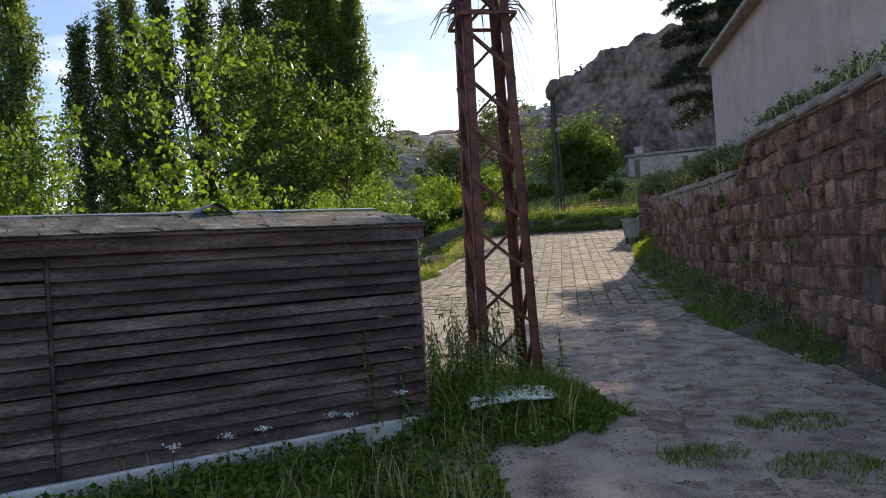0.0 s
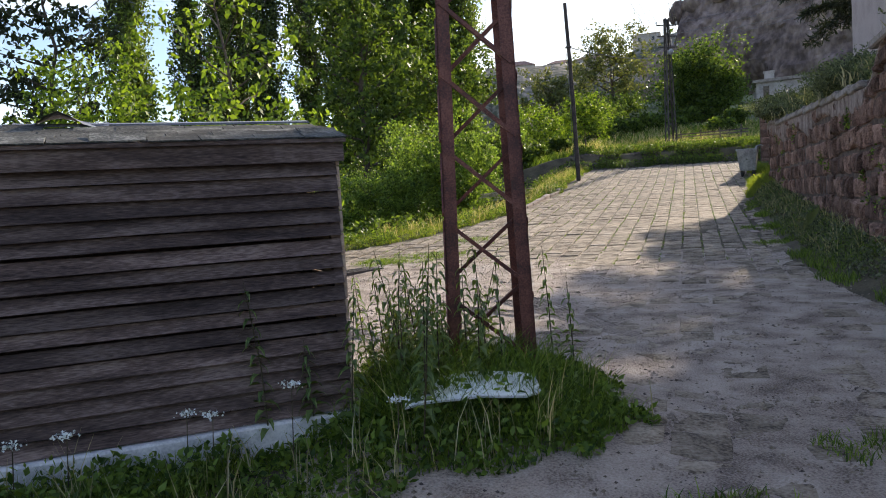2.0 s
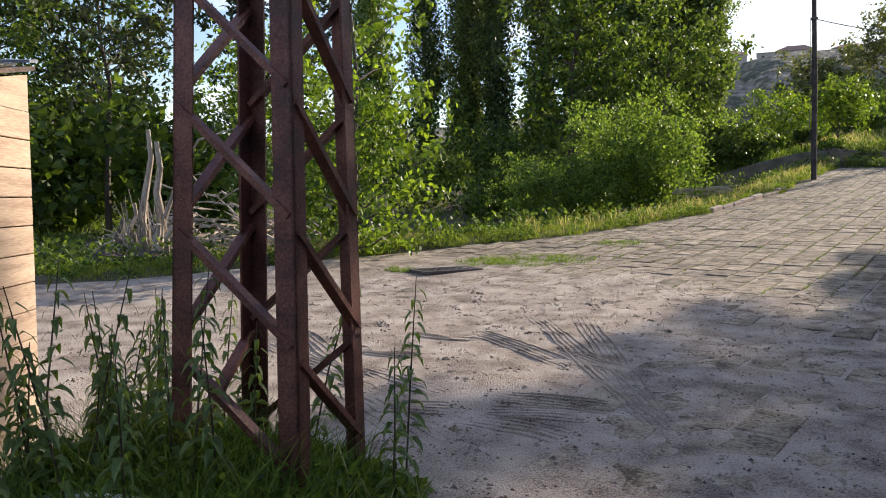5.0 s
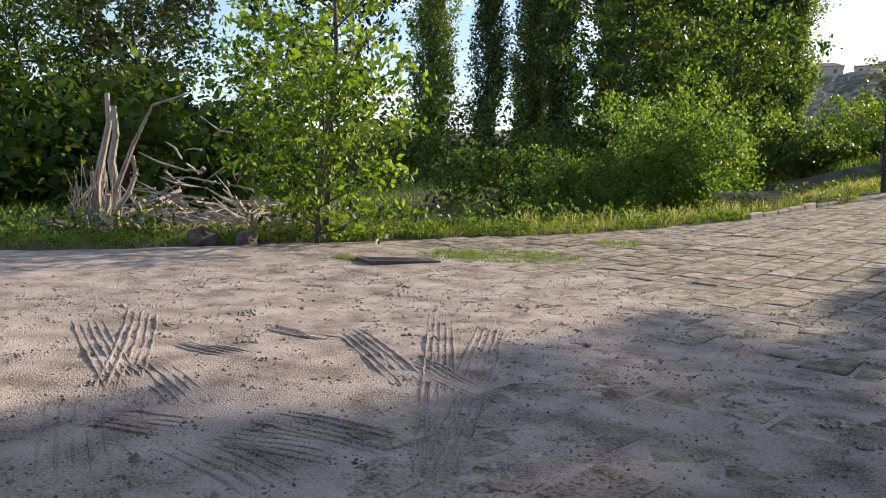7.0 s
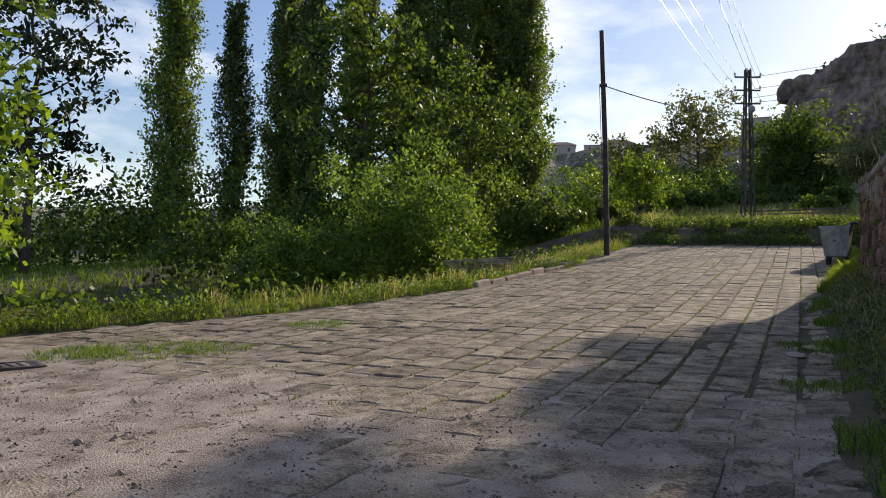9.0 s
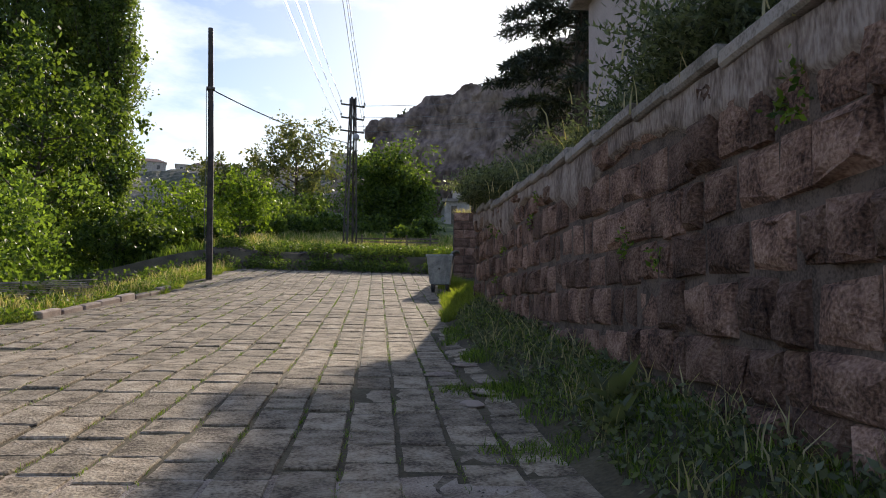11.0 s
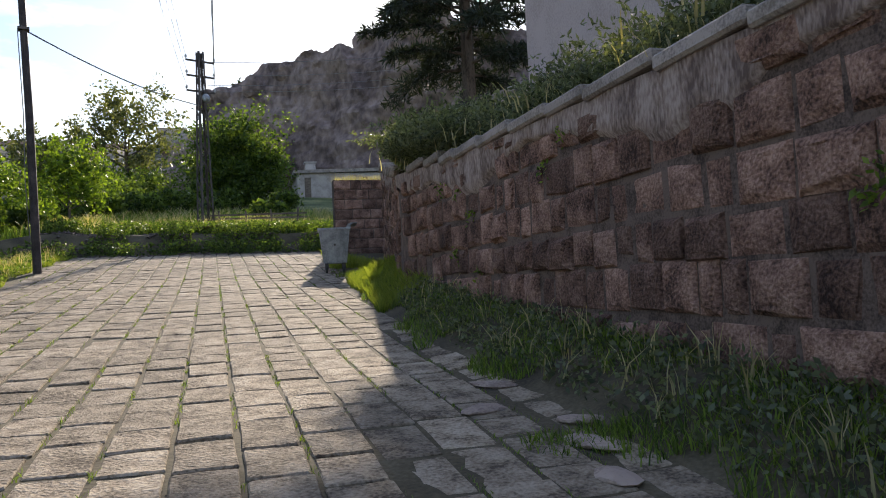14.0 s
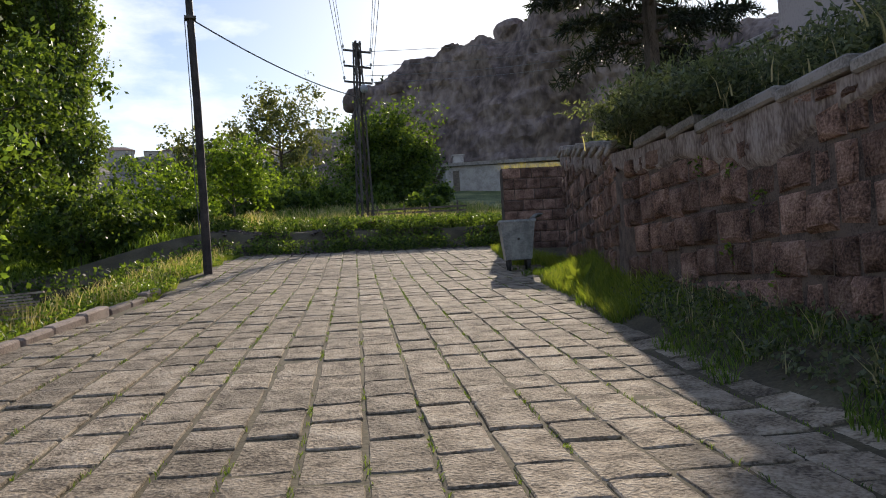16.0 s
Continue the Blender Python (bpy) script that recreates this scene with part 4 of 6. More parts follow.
def make_conifer(x, y, z, height, reach, seed):
    rng = np.random.default_rng(seed)
    ob = thing("cedar", "dark spreading cedar with flat layered branches on the terrace", "tree", x, y, z)
    paths = [([(0, 0, 0), (0, 0, height * 0.5), (0.1, 0, height)], [1, 0.6, 0.08])]
    cs, outs = [], []
    n = 78
    for i in range(n):
        t = 0.22 + 0.76 * i / n
        a = i * 2.4 + rng.uniform(-0.5, 0.5)
        ln = reach * min(1.0, 1.5 * (1.04 - t)) ** 0.75 * rng.uniform(0.68, 1.0)
        d = np.array((math.cos(a), math.sin(a), 0))
        o = np.array((0, 0, t * height))
        rise, fall = rng.uniform(0.2, 0.42), rng.uniform(0.28, 0.5)
        bend = lambda s: o + d * ln * s + np.array((0, 0, ln * (rise * s - fall * s * s)))
        paths.append(([tuple(bend(s)) for s in (0, 0.35, 0.7, 1.0)], [0.24, 0.16, 0.09, 0.03]))
        side = np.array((-d[1], d[0], 0))
        for s in np.linspace(0.22, 1.0, 13):
            for sg in (-1, 1):
                tw = (ln * 0.28 * (1.2 - s) + 0.22) * rng.uniform(0.6, 1.3)
                dirv = side * sg * 0.75 + d * 0.65 + np.array((0, 0, rng.normal() * 0.12 - 0.08))
                k = 34
                u = rng.random(k)[:, None]
                cs.append(bend(s) + dirv * tw * u + rng.normal(size=(k, 3)) * 0.035 - np.array((0, 0, 0.16)) * u * u)
                outs.append(np.tile(dirv * 0.9 + np.array((0, 0, -0.1)), (k, 1)))
    part("trunk", wood_mesh("trunk", paths[:1], 0.3, M_BARK), None, ob)
    for q in paths[1:]:
        part("branch", wood_mesh("branch", [q], 0.3, M_BARK), None, ob)
    part("crown", leaves("crown", np.concatenate(cs), 0.3, L_NEEDLE, rng, 0.17, out=np.concatenate(outs)), None, ob)


make_conifer(17.5, 40.0, 4.9, 18.0, 3.7, 51)


# ---- houses ----
def build_house():
    h = thing("house", "plain pink-grey plastered house on the terrace above the wall", "house", 11.8, 28.5, 0, -12)
    bm = bmesh.new()
    box(bm, 5, -7, 5.6, 10, 14, 5.6)
    part("wall", bm, M_HOUSE, h)
    bm = bmesh.new()
    box(bm, 5, -7, 8.5, 10.8, 14.7, 0.18, bevel=0.03)
    part("roof", bm, M_COPING, h, "grey overhanging roof slab")


build_house()


def build_stone_house():
    x, y = 24.6, 81.5
    z = 8.2
    h = thing("stone_house", "low pale stone house with flat roof and chimney", "house", x, y, z, -14)
    bm = bmesh.new()
    box(bm, 5.5, 3.5, 1.6, 11, 7, 3.4)
    part("wall", bm, M_STONEHOUSE, h)
    bm = bmesh.new()
    box(bm, 5.5, 3.5, 3.42, 11.5, 7.5, 0.3, Matrix.Rotation(-0.02, 4, "Y"))
    part("roof", bm, M_COPING, h)
    bm = bmesh.new()
    box(bm, 1.3, 1.5, 3.9, 0.9, 0.8, 1.0)
    box(bm, 1.3, 1.5, 4.45, 1.1, 1.0, 0.12)
    part("chimney", bm, M_STONEHOUSE, h)
    for wx in (0.9, 6.0):
        bm = bmesh.new()
        box(bm, wx, -0.02, 1.7, 0.55, 0.08, 2.4)
        part("door", bm, M_SCRUB_WOOD, h, "tall dark wooden door")


build_stone_house()


# ---- rubbish container ----
def build_bin():
    x, y = 10.45, 35.7
    b = thing("rubbish_container", "dented galvanised steel rubbish container on wheels with its lid folded back", "container", x, y, zg(x, y), -20)
    bm = bmesh.new()
    w0, w1, d0, d1, h0, h1 = 0.3, 0.4, 0.42, 0.56, 0.26, 1.14
    ring = lambda w, d, h: [bm.verts.new((sx * w, sy * d, h)) for sx, sy in ((-1, -1), (1, -1), (1, 1), (-1, 1))]
    r0, r1, r2, r3 = ring(w0, d0, h0), ring(w1, d1, h1), ring(w1 - 0.025, d1 - 0.025, h1), ring(w0 - 0.02, d0 - 0.02, h0 + 0.03)
    for a, c in ((r0, r1), (r1, r2), (r2, r3)):
        for k in range(4):
            bm.faces.new((a[k], a[(k + 1) % 4], c[(k + 1) % 4], c[k]))
    bm.faces.new(r0[::-1])
    bm.faces.new(r3)
    part("body", bm, M_GALV, b)
    bm = bmesh.new()
    for a, c in (((-w1, -d1), (w1, -d1)), ((w1, -d1), (w1, d1)), ((w1, d1), (-w1, d1)), ((-w1, d1), (-w1, -d1))):
        bar(bm, (*a, h1), (*c, h1), 0.05, 0.05)
    part("rim", bm, M_GALV, b)
    for sx in (-1, 1):
        for sy in (-1, 1):
            wh = part("wheel", bmesh.new(), M_RUBBER, b, "black caster wheel")
            bm = bmesh.new()
            bmesh.ops.create_cone(bm, cap_ends=True, segments=16, radius1=0.1, radius2=0.1, depth=0.05, matrix=Matrix.Translation((sx * 0.22, sy * 0.36, 0.1)) @ Matrix.Rotation(math.pi / 2, 4, "Y"))
            bm.to_mesh(wh.data)
            bm.free()
            bm = bmesh.new()
            box(bm, sx * 0.22, sy * 0.36, 0.19, 0.09, 0.07, 0.16)
            part("fork", bm, M_STEEL, b)
    bm = bmesh.new()
    for k in range(8):
        a = k / 7 * 1.9
        box(bm, w1 + 0.1 - 0.14 * math.cos(a), 0, h1 + 0.14 * math.sin(a), 0.09, 1.1, 0.02, Matrix())
    part("lid", bm, M_GALV, b, "rounded lid folded open")
    for sy in (-1, 1):
        bm = bmesh.new()
        tube(bm, [(0, sy * 0.55, 0.72), (0, sy * 0.66, 0.72)], [0.03, 0.03], 8)
        part("trunnion", bm, M_STEEL, b)


build_bin()


# ---- far village, scrub and woods ----
def far_house(x, y, z, w, d, h, rz, roof, label):
    ho = thing("village_house", label, "house", x, y, z, rz, "village on the hilltop")
    bm = bmesh.new()
    box(bm, 0, 0, h / 2 - 2, w, d, h + 4)
    part("wall", bm, M_STONEHOUSE, ho)
    bm = bmesh.new()
    if roof:
        a, b = w / 2 + 0.4, d / 2 + 0.4
        vs = [bm.verts.new(q) for q in ((-a, -b, h), (a, -b, h), (a, b, h), (-a, b, h), (-w * 0.22, 0, h + roof), (w * 0.22, 0, h + roof))]
        for f in ((0, 1, 5, 4), (1, 2, 5), (2, 3, 4, 5), (3, 0, 4), (3, 2, 1, 0)):
            bm.faces.new([vs[k] for k in f])
        part("roof", bm, M_TILE, ho, "dull clay tile roof")
    else:
        box(bm, 0, 0, h + 0.15, w + 0.6, d + 0.6, 0.3)
        part("roof", bm, M_COPING, ho)
    for k in range(max(1, int(w / 4))):
        bm = bmesh.new()
        box(bm, -w / 2 + (k + 0.5) * w / max(1, int(w / 4)), -d / 2 - 0.03, h * 0.6, 1.1, 0.1, 1.5)
        part("window", bm, M_GLASS_DARK, ho)


for az, el, w, h, roof in ((-4.4, 9.2, 11, 5, 2), (-1.9, 9.3, 9, 4, 0), (-0.2, 9.3, 14, 4.5, 2.5), (3.2, 9.3, 12, 4, 2), (5.6, 9.4, 16, 4, 2.2), (9.6, 10.6, 11, 5.0, 0), (-8.5, 8.2, 12, 5, 2)):
    d = 318.0
    far_house(3.1 + math.sin(radians(az)) * d, 19.4 + math.cos(radians(az)) * d, 1.7 + d * math.tan(radians(el)), w, 9, h, -az * 1.2, roof, "pale stone village house on the hilltop")


def scatter_leaves(name, label, spots, size, n, material, seed, category, squash=0.8):
    """One mass of far foliage that nobody could count: leaves in clumps at spots (x, y, z, radius)."""
    rng = np.random.default_rng(seed)
    sp = np.array(spots)
    i = rng.integers(0, len(sp), n)
    d = rng.normal(size=(n, 3))
    d /= np.linalg.norm(d, axis=1)[:, None]
    rad = sp[i, 3:4] * rng.uniform(0.3, 1.0, (n, 1)) ** 0.5 * (0.75 + 0.4 * rng.random((n, 1)))
    c = sp[i, :3] + d * rad * (1, 1, squash)
    return tagged(new(name, leaves(name, c, size, material, rng, 0.7)), label, category, kind="stuff")


rng = np.random.default_rng(77)
spots = []
for k in range(260):
    az, t = rng.uniform(-22, 13), rng.random()
    r = 252 + 72 * t ** 0.67
    top = 1.6 + 325 * math.tan(radians(float(np.interp(az, [-30, -10, -5, 0, 4, 8, 11, 14], [4.5, 6, 8.3, 8.9, 9.0, 9.4, 10.6, 10.8]))))
    spots.append((math.sin(radians(az)) * r, math.cos(radians(az)) * r, 6 + (top - 5) * t, rng.uniform(1.2, 3.4)))
scatter_leaves("hill_scrub", "dark scrub scattered over the far hillside", spots, 1.5, 14000, L_TREE, 78, "scrub")
spots = []
for k in range(150):
    az, r = rng.uniform(-52, -4), rng.uniform(60, 90)
    x, y = math.sin(radians(az)) * r, math.cos(radians(az)) * r
    hgt = rng.uniform(0.5, 7.0) * rng.random() + 0.5
    spots.append((x, y, zg(x, y) + hgt, rng.uniform(1.6, 3.0)))
scatter_leaves("woodland", "dense dark woodland behind the poplars", spots, 0.34, 60000, L_TREE, 79, "woods", 1.2)
spots = []
for k in range(70):
    az, r = rng.uniform(-72, -46), rng.uniform(26, 50)
    x, y = 3 + math.sin(radians(az)) * r, 8 + math.cos(radians(az)) * r
    spots.append((x, y, zg(x, y) + rng.uniform(0.4, 4.5), rng.uniform(1.2, 2.2)))
scatter_leaves("thicket", "shady thicket of leaves behind the roadside trees", spots, 0.42, 22000, L_TREE, 80, "thicket", 1.1)
spots = []
for x, y, r in ((-7.5, 36, 1.5), (-10, 38, 1.8), (-5.5, 36.5, 1.2), (-13, 40, 2), (-1.5, 50, 1.4), (0.5, 52, 1.3), (2.5, 60, 1.8), (5.5, 62, 2.0), (-4, 56, 2.2), (7.5, 66, 1.6), (-8, 52, 2.2), (0, 66, 2.2), (9, 72, 2), (13, 88, 3), (20, 92, 3.4), (22, 86, 2.2), (-2.5, 61, 2.4), (3.2, 50.5, 0.9), (1.0, 47.5, 1.1), (6.5, 57, 1.1), (8.8, 60, 1.2), (11.5, 63, 1.2), (5.0, 70, 1.8), (13.5, 67, 1.3), (10.5, 77, 2.0), (7, 80, 2.2), (14.5, 57, 0.8), (16.5, 61, 1.0)):
    for k in range(4):
        spots.append((x + rng.normal() * r * 0.6, y + rng.normal() * r * 0.6, zg(x, y) + r * rng.uniform(0.2, 1.0), r * rng.uniform(0.5, 0.9)))
scatter_leaves("hedge_growth", "tangled green bushes of the gardens beyond the ditch", spots, 0.22, 48000, L_TREE, 81, "bushes")
for az, el, r in ((15.2, 15.0, 2.4), (17.0, 16.0, 2.7), (19.5, 16.2, 1.8), (21.8, 16.6, 1.6), (13.0, 13.0, 2.2), (14.2, 14.3, 1.5), (25.5, 18.6, 2.2)):
    d = 152 - 0.9 * (az - 9)
    x, y = 3.1 + math.sin(radians(az)) * d, 19.4 + math.cos(radians(az)) * d
    z = 1.7 + d * math.tan(radians(el)) - r
    ob = make_tree("small dark shrub on top of the cliff", x, y, r * 1.8, r * 0.8, None, 700, 0.7, L_DARK, int(az * 10), 0.1, 10, 0.12, name="shrub", z=z - r, group="shrubs on the cliff top")


# ---- walls and bits at the road's end ----
def build_end_wall():
    w = thing("garden_wall", "low red-brown stone garden wall with dry straw on top", "wall", 12.9, 42.0, 2.4, -14)
    r = np.random.default_rng(12)
    bm = bmesh.new()
    box(bm, 2.2, 0.3, 1.4, 4.4, 0.5, 2.8)
    part("mortar", bm, M_MORTAR, w)
    z = 0.0
    while z < 2.75:
        x = 0.0
        while x < 4.3:
            ww = float(r.uniform(0.35, 0.65))
            v, f = rough_block(min(ww, 4.4 - x) - 0.02, 0.1, 0.33, r, 0.03)
            ob = part("block", mesh_of("block", v, f, M_BLOCK), None, w)
            ob.matrix_basis = Matrix.Translation((x + ww / 2, 0.05, z + 0.17))
            x += ww
        z += 0.35
    st = np.stack([r.uniform(0, 4.4, 900), r.uniform(0, 0.55, 900), np.full(900, 2.78)], 1)
    tagged(part("straw", blades("straw", st, 0.2, 0.012, L_DRY, r, 0.8), None, w, "dry straw"), kind="stuff")


build_end_wall()


def build_fence():
    x0, y0 = 10.9, 51.0
    f = thing("rail_fence", "rickety grey timber rail fence on the grassy bank", "fence", x0, y0, zg(x0, y0), -8)
    r = random.Random(4)
    for i in range(4):
        bm = bmesh.new()
        x = i * 1.15
        z = zg(x0 + x, y0) - zg(x0, y0)
        tube(bm, [(x, 0, z - 0.2), (x + r.uniform(-0.06, 0.06), 0, z + r.uniform(0.75, 0.95))], [0.05, 0.04], 6)
        part("post", bm, M_SCRUB_WOOD, f)
    for k in range(3):
        bm = bmesh.new()
        bar(bm, (-0.4, 0.02, 0.2 + 0.2 * k + r.uniform(-0.05, 0.05)), (3.9, 0.02, 0.3 + 0.22 * k + r.uniform(-0.12, 0.1)), 0.04, 0.08)
        part("rail", bm, M_SCRUB_WOOD, f)
    x1, y1 = 8.6, 45.6
    p = thing("plank_heap", "few grey planks lying at the foot of the bank", "planks", x1, y1, zg(x1, y1), -5)
    for k in range(4):
        bm = bmesh.new()
        bar(bm, (-1.1 + 0.2 * k, 0.12 * k, 0.06 + 0.1 * k), (1.1, 0.12 * k - 0.2, 0.3 - 0.05 * k), 0.14, 0.03)
        part("plank", bm, M_SCRUB_WOOD, p)


build_fence()


def build_parapet():
    """Low coped garden wall running on from the house."""
    w = thing("parapet", "low plastered garden wall with pale coping stones beside the house", "wall", 11.9, 28.8, 0, 0)
    r = random.Random(7)
    for i in range(7):
        y, x = 0.4 + i * 1.25, 0.12 + i * 0.27
        top = 5.15 - 0.2 * i
        bm = bmesh.new()
        box(bm, x, y, (top + 2.6) / 2, 0.3, 1.25, top - 2.6)
        part("panel", bm, M_HOUSE, w)
        bm = bmesh.new()
        box(bm, x, y, top + 0.06, 0.46, 1.2, 0.13, Matrix.Rotation(r.uniform(-0.02, 0.02), 4, "X"), 0.02)
        part("coping_stone", bm, M_COPING, w)


build_parapet()


# ---- kerb, drain, stones, timber at the verge ----
def build_kerb():
    k = tagged(new("kerb"), "worn reddish kerb stones along the verge", "kerb", kind="structure")
    r = random.Random(3)
    y = 27.6
    while y < 34.2:
        ln = r.uniform(0.7, 1.0)
        x = xl(y + ln / 2) + 0.02
        bm = bmesh.new()
        box(bm, 0, 0, 0, 0.18, ln - 0.03, 0.36, bevel=0.025)
        ob = part("kerb_stone", bm, M_KERB, k)
        ob.matrix_basis = pose(x, y + ln / 2, zg(x + 0.2, y + ln / 2) - 0.05 + r.uniform(-0.04, 0.03), math.degrees(0.1), r.uniform(-3, 3), -15 + r.uniform(-2, 2))
        y += ln


build_kerb()


def build_drain():
    x, y = -2.55, 17.2
    g = thing("drain_grate", "rusty iron drain grate sunk in the dirt", "drain", x, y, zr(x, y) - 0.01, 55)
    bm = bmesh.new()
    for a, b in (((-0.55, -0.28), (0.55, -0.28)), ((0.55, -0.28), (0.55, 0.28)), ((0.55, 0.28), (-0.55, 0.28)), ((-0.55, 0.28), (-0.55, -0.28))):
        bar(bm, (*a, 0.02), (*b, 0.02), 0.06, 0.05)
    part("frame", bm, M_STEEL, g)
    for i in range(11):
        bm = bmesh.new()
        bar(bm, (-0.5 + i * 0.1, -0.27, 0.025), (-0.5 + i * 0.1, 0.27, 0.025), 0.035, 0.03)
        part("grate_bar", bm, M_STEEL, g)
    # no hole here: a flat black sheet paints the darkness under the bars
    bm = bmesh.new()
    box(bm, 0, 0, 0.004, 1.08, 0.54, 0.012)
    part("pit", bm, M_RUBBER, g, "thin black sheet standing in for the dark below the bars")


build_drain()


def rock(x, y, sx, sy, sz, seed, material, label, name="rock"):
    bm = bmesh.new()
    bmesh.ops.create_icosphere(bm, subdivisions=2, radius=1.0)
    for v in bm.verts:
        k = 1 + 0.3 * noise.noise(v.co * 1.3 + Vector((seed, 0, 0))) + 0.12 * noise.noise(v.co * 3.1 + Vector((0, seed, 0)))
        v.co = Vector((v.co.x * sx * k, v.co.y * sy * k, v.co.z * sz * k))
    me = bpy.data.meshes.new(name)
    bm.to_mesh(me)
    bm.free()
    me.materials.append(material)
    ob = tagged(new(name, me), label, "rock", "stones along the verge")
    ob.matrix_basis = pose(x, y, zg(x, y) + sz * 0.35, 0, 0, seed * 50)


for i, (x, y, a, b, c) in enumerate(((-6.3, 16.75, 0.28, 0.2, 0.2), (-5.85, 17.35, 0.26, 0.18, 0.18), (-8.9, 15.7, 0.42, 0.3, 0.25), (-8.3, 16.2, 0.3, 0.22, 0.18), (-3.2, 24.4, 0.7, 0.5, 0.4), (-0.9, 29.6, 0.35, 0.25, 0.2), (0.1, 30.2, 0.3, 0.25, 0.2), (-2.6, 25.0, 0.4, 0.3, 0.25))):
    rock(x, y, a, b, c, i + 1, M_ROCK, "rough brown stone lying in the verge grass")


for i, (x, y, a, b) in enumerate(((6.35, 20.55, 0.26, 0.14), (6.62, 20.95, 0.2, 0.12), (6.2, 21.6, 0.22, 0.13), (6.05, 20.0, 0.18, 0.12), (6.75, 22.3, 0.24, 0.12))):
    rock(x, y, a, b, 0.035, i + 20, M_KERB, "flat broken stone lying in the weeds under the wall", "flat_stone")


def build_laths():
    x, y = 0.35, 30.6
    p = thing("lath_heap", "few grey weathered laths lying across the ditch", "planks", x, y, zg(x, y) + 0.15, 20)
    r = random.Random(14)
    for k in range(9):
        bm = bmesh.new()
        a = r.uniform(-0.6, 0.9)
        bar(bm, (-0.9 * math.cos(a) + r.uniform(-0.3, 0.3), -0.9 * math.sin(a), 0.03 + 0.035 * k), (0.9 * math.cos(a), 0.9 * math.sin(a) + r.uniform(-0.3, 0.3), 0.1 + 0.04 * k), 0.07, 0.025)
        part("lath", bm, M_DEAD, p)


build_laths()


def build_stump():
    x, y = -8.75, 16.5
    s = thing("tree_stump", "cluster of broken pale dead stems at the roadside", "stump", x, y, zg(x, y))
    r = np.random.default_rng(8)
    for i, (dx, dy, h, rad, lx, ly) in enumerate(((0.0, 0.0, 2.75, 0.1, -0.02, 0.05), (0.22, 0.1, 2.5, 0.11, 0.03, 0), (-0.3, 0.1, 1.3, 0.08, -0.12, 0), (-0.45, -0.1, 1.0, 0.09, -0.25, 0.1), (0.5, 0.0, 1.6, 0.07, 0.25, 0), (0.35, -0.15, 0.9, 0.1, 0.12, 0), (0.7, 0.2, 0.8, 0.08, 0.1, 0), (-0.15, 0.25, 1.5, 0.05, -0.15, 0.1))):
        bm = bmesh.new()
        pts = [(dx + lx * h * t + 0.05 * r.normal(), dy + ly * h * t + 0.05 * r.normal(), h * t - 0.1) for t in np.linspace(0, 1, 6)]
        tube(bm, pts, list(np.linspace(rad, rad * 0.45, 6)), 7)
        part("stem", bm, M_DEAD if i != 3 else M_BARK, s)
    bm = bmesh.new()
    for k in range(46):
        a, d = r.uniform(0, 6.28), r.uniform(0.1, 0.6)
        b = np.array((d * math.cos(a), d * math.sin(a) * 0.6, 0))
        e = b + (r.normal() * 0.2, r.normal() * 0.15, r.uniform(0.5, 1.5))
        tube(bm, [tuple(b), tuple((b + e) / 2 + r.normal(size=3) * 0.05), tuple(e)], [0.013, 0.01, 0.004], 4)
    part("brushwood", bm, M_DEAD, s)
    bm = bmesh.new()
    tube(bm, [(0.5, 0, 0.9), (0.8, 0.1, 1.7), (1.3, 0.1, 2.4), (2.1, 0.2, 2.6)], [0.05, 0.04, 0.025, 0.01], 6)
    part("bough", bm, M_DEAD, s)


build_stump()


def build_brush():
    """Heap of cut grey branches behind the verge."""
    r = np.random.default_rng(18)
    bm = bmesh.new()
    for k in range(420):
        x, y = r.uniform(-12.5, -6.0), r.uniform(18.0, 22.5)
        pile = 2.5 * math.exp(-(((x + 9.9) / 1.7) ** 2 + ((y - 20.3) / 1.2) ** 2))
        z = zg(x, y) + 0.05 + r.random() * (pile + 0.2)
        a, ln = r.normal(2.6, 0.7), r.uniform(0.6, 2.2)
        d = np.array((math.cos(a), math.sin(a), r.normal(-0.05, 0.22)))
        p = np.array((x, y, z))
        tube(bm, [tuple(p), tuple(p + d * ln * 0.5 + r.normal(size=3) * 0.06), tuple(p + d * ln)], [0.042 * r.uniform(0.4, 1.3), 0.026, 0.01], 4)
    me = bpy.data.meshes.new("branch_heap")
    bm.to_mesh(me)
    bm.free()
    me.materials.append(M_DEAD)
    tagged(new("branch_heap", me), "heap of dry grey cut branches behind the verge", "branches", kind="stuff")


build_brush()


def build_sheet():
    s = thing("white_board", "bent white sheet lying in the grass before the tower", "sheet", 0.42, 7.25, 0, 8)
    bm = bmesh.new()
    nx, ny = 14, 6
    rows = []
    for lay in (0, 1):
        g = []
        for i in range(nx + 1):
            for j in range(ny + 1):
                u, v = i / nx, j / ny
                x, y = -0.36 + 0.9 * u, -0.26 + 0.5 * v
                if u > 0.85:
                    y *= 1 - (u - 0.85) * 3.0
                    y += (u - 0.85) * 0.5
                z = 0.175 + 0.06 * math.sin(u * 2.6 + 0.3) + 0.05 * v + 0.01 * noise.noise(Vector((u * 4, v * 3, 0))) - 0.012 * lay
                g.append(bm.verts.new((x, y, z)))
        rows.append(g)
    w = ny + 1
    for lay, g in enumerate(rows):
        for i in range(nx):
            for j in range(ny):
                f = (g[i * w + j], g[(i + 1) * w + j], g[(i + 1) * w + j + 1], g[i * w + j + 1])
                bm.faces.new(f if lay == 0 else f[::-1])
    part("sheet", bm, M_WHITE, s)


build_sheet()

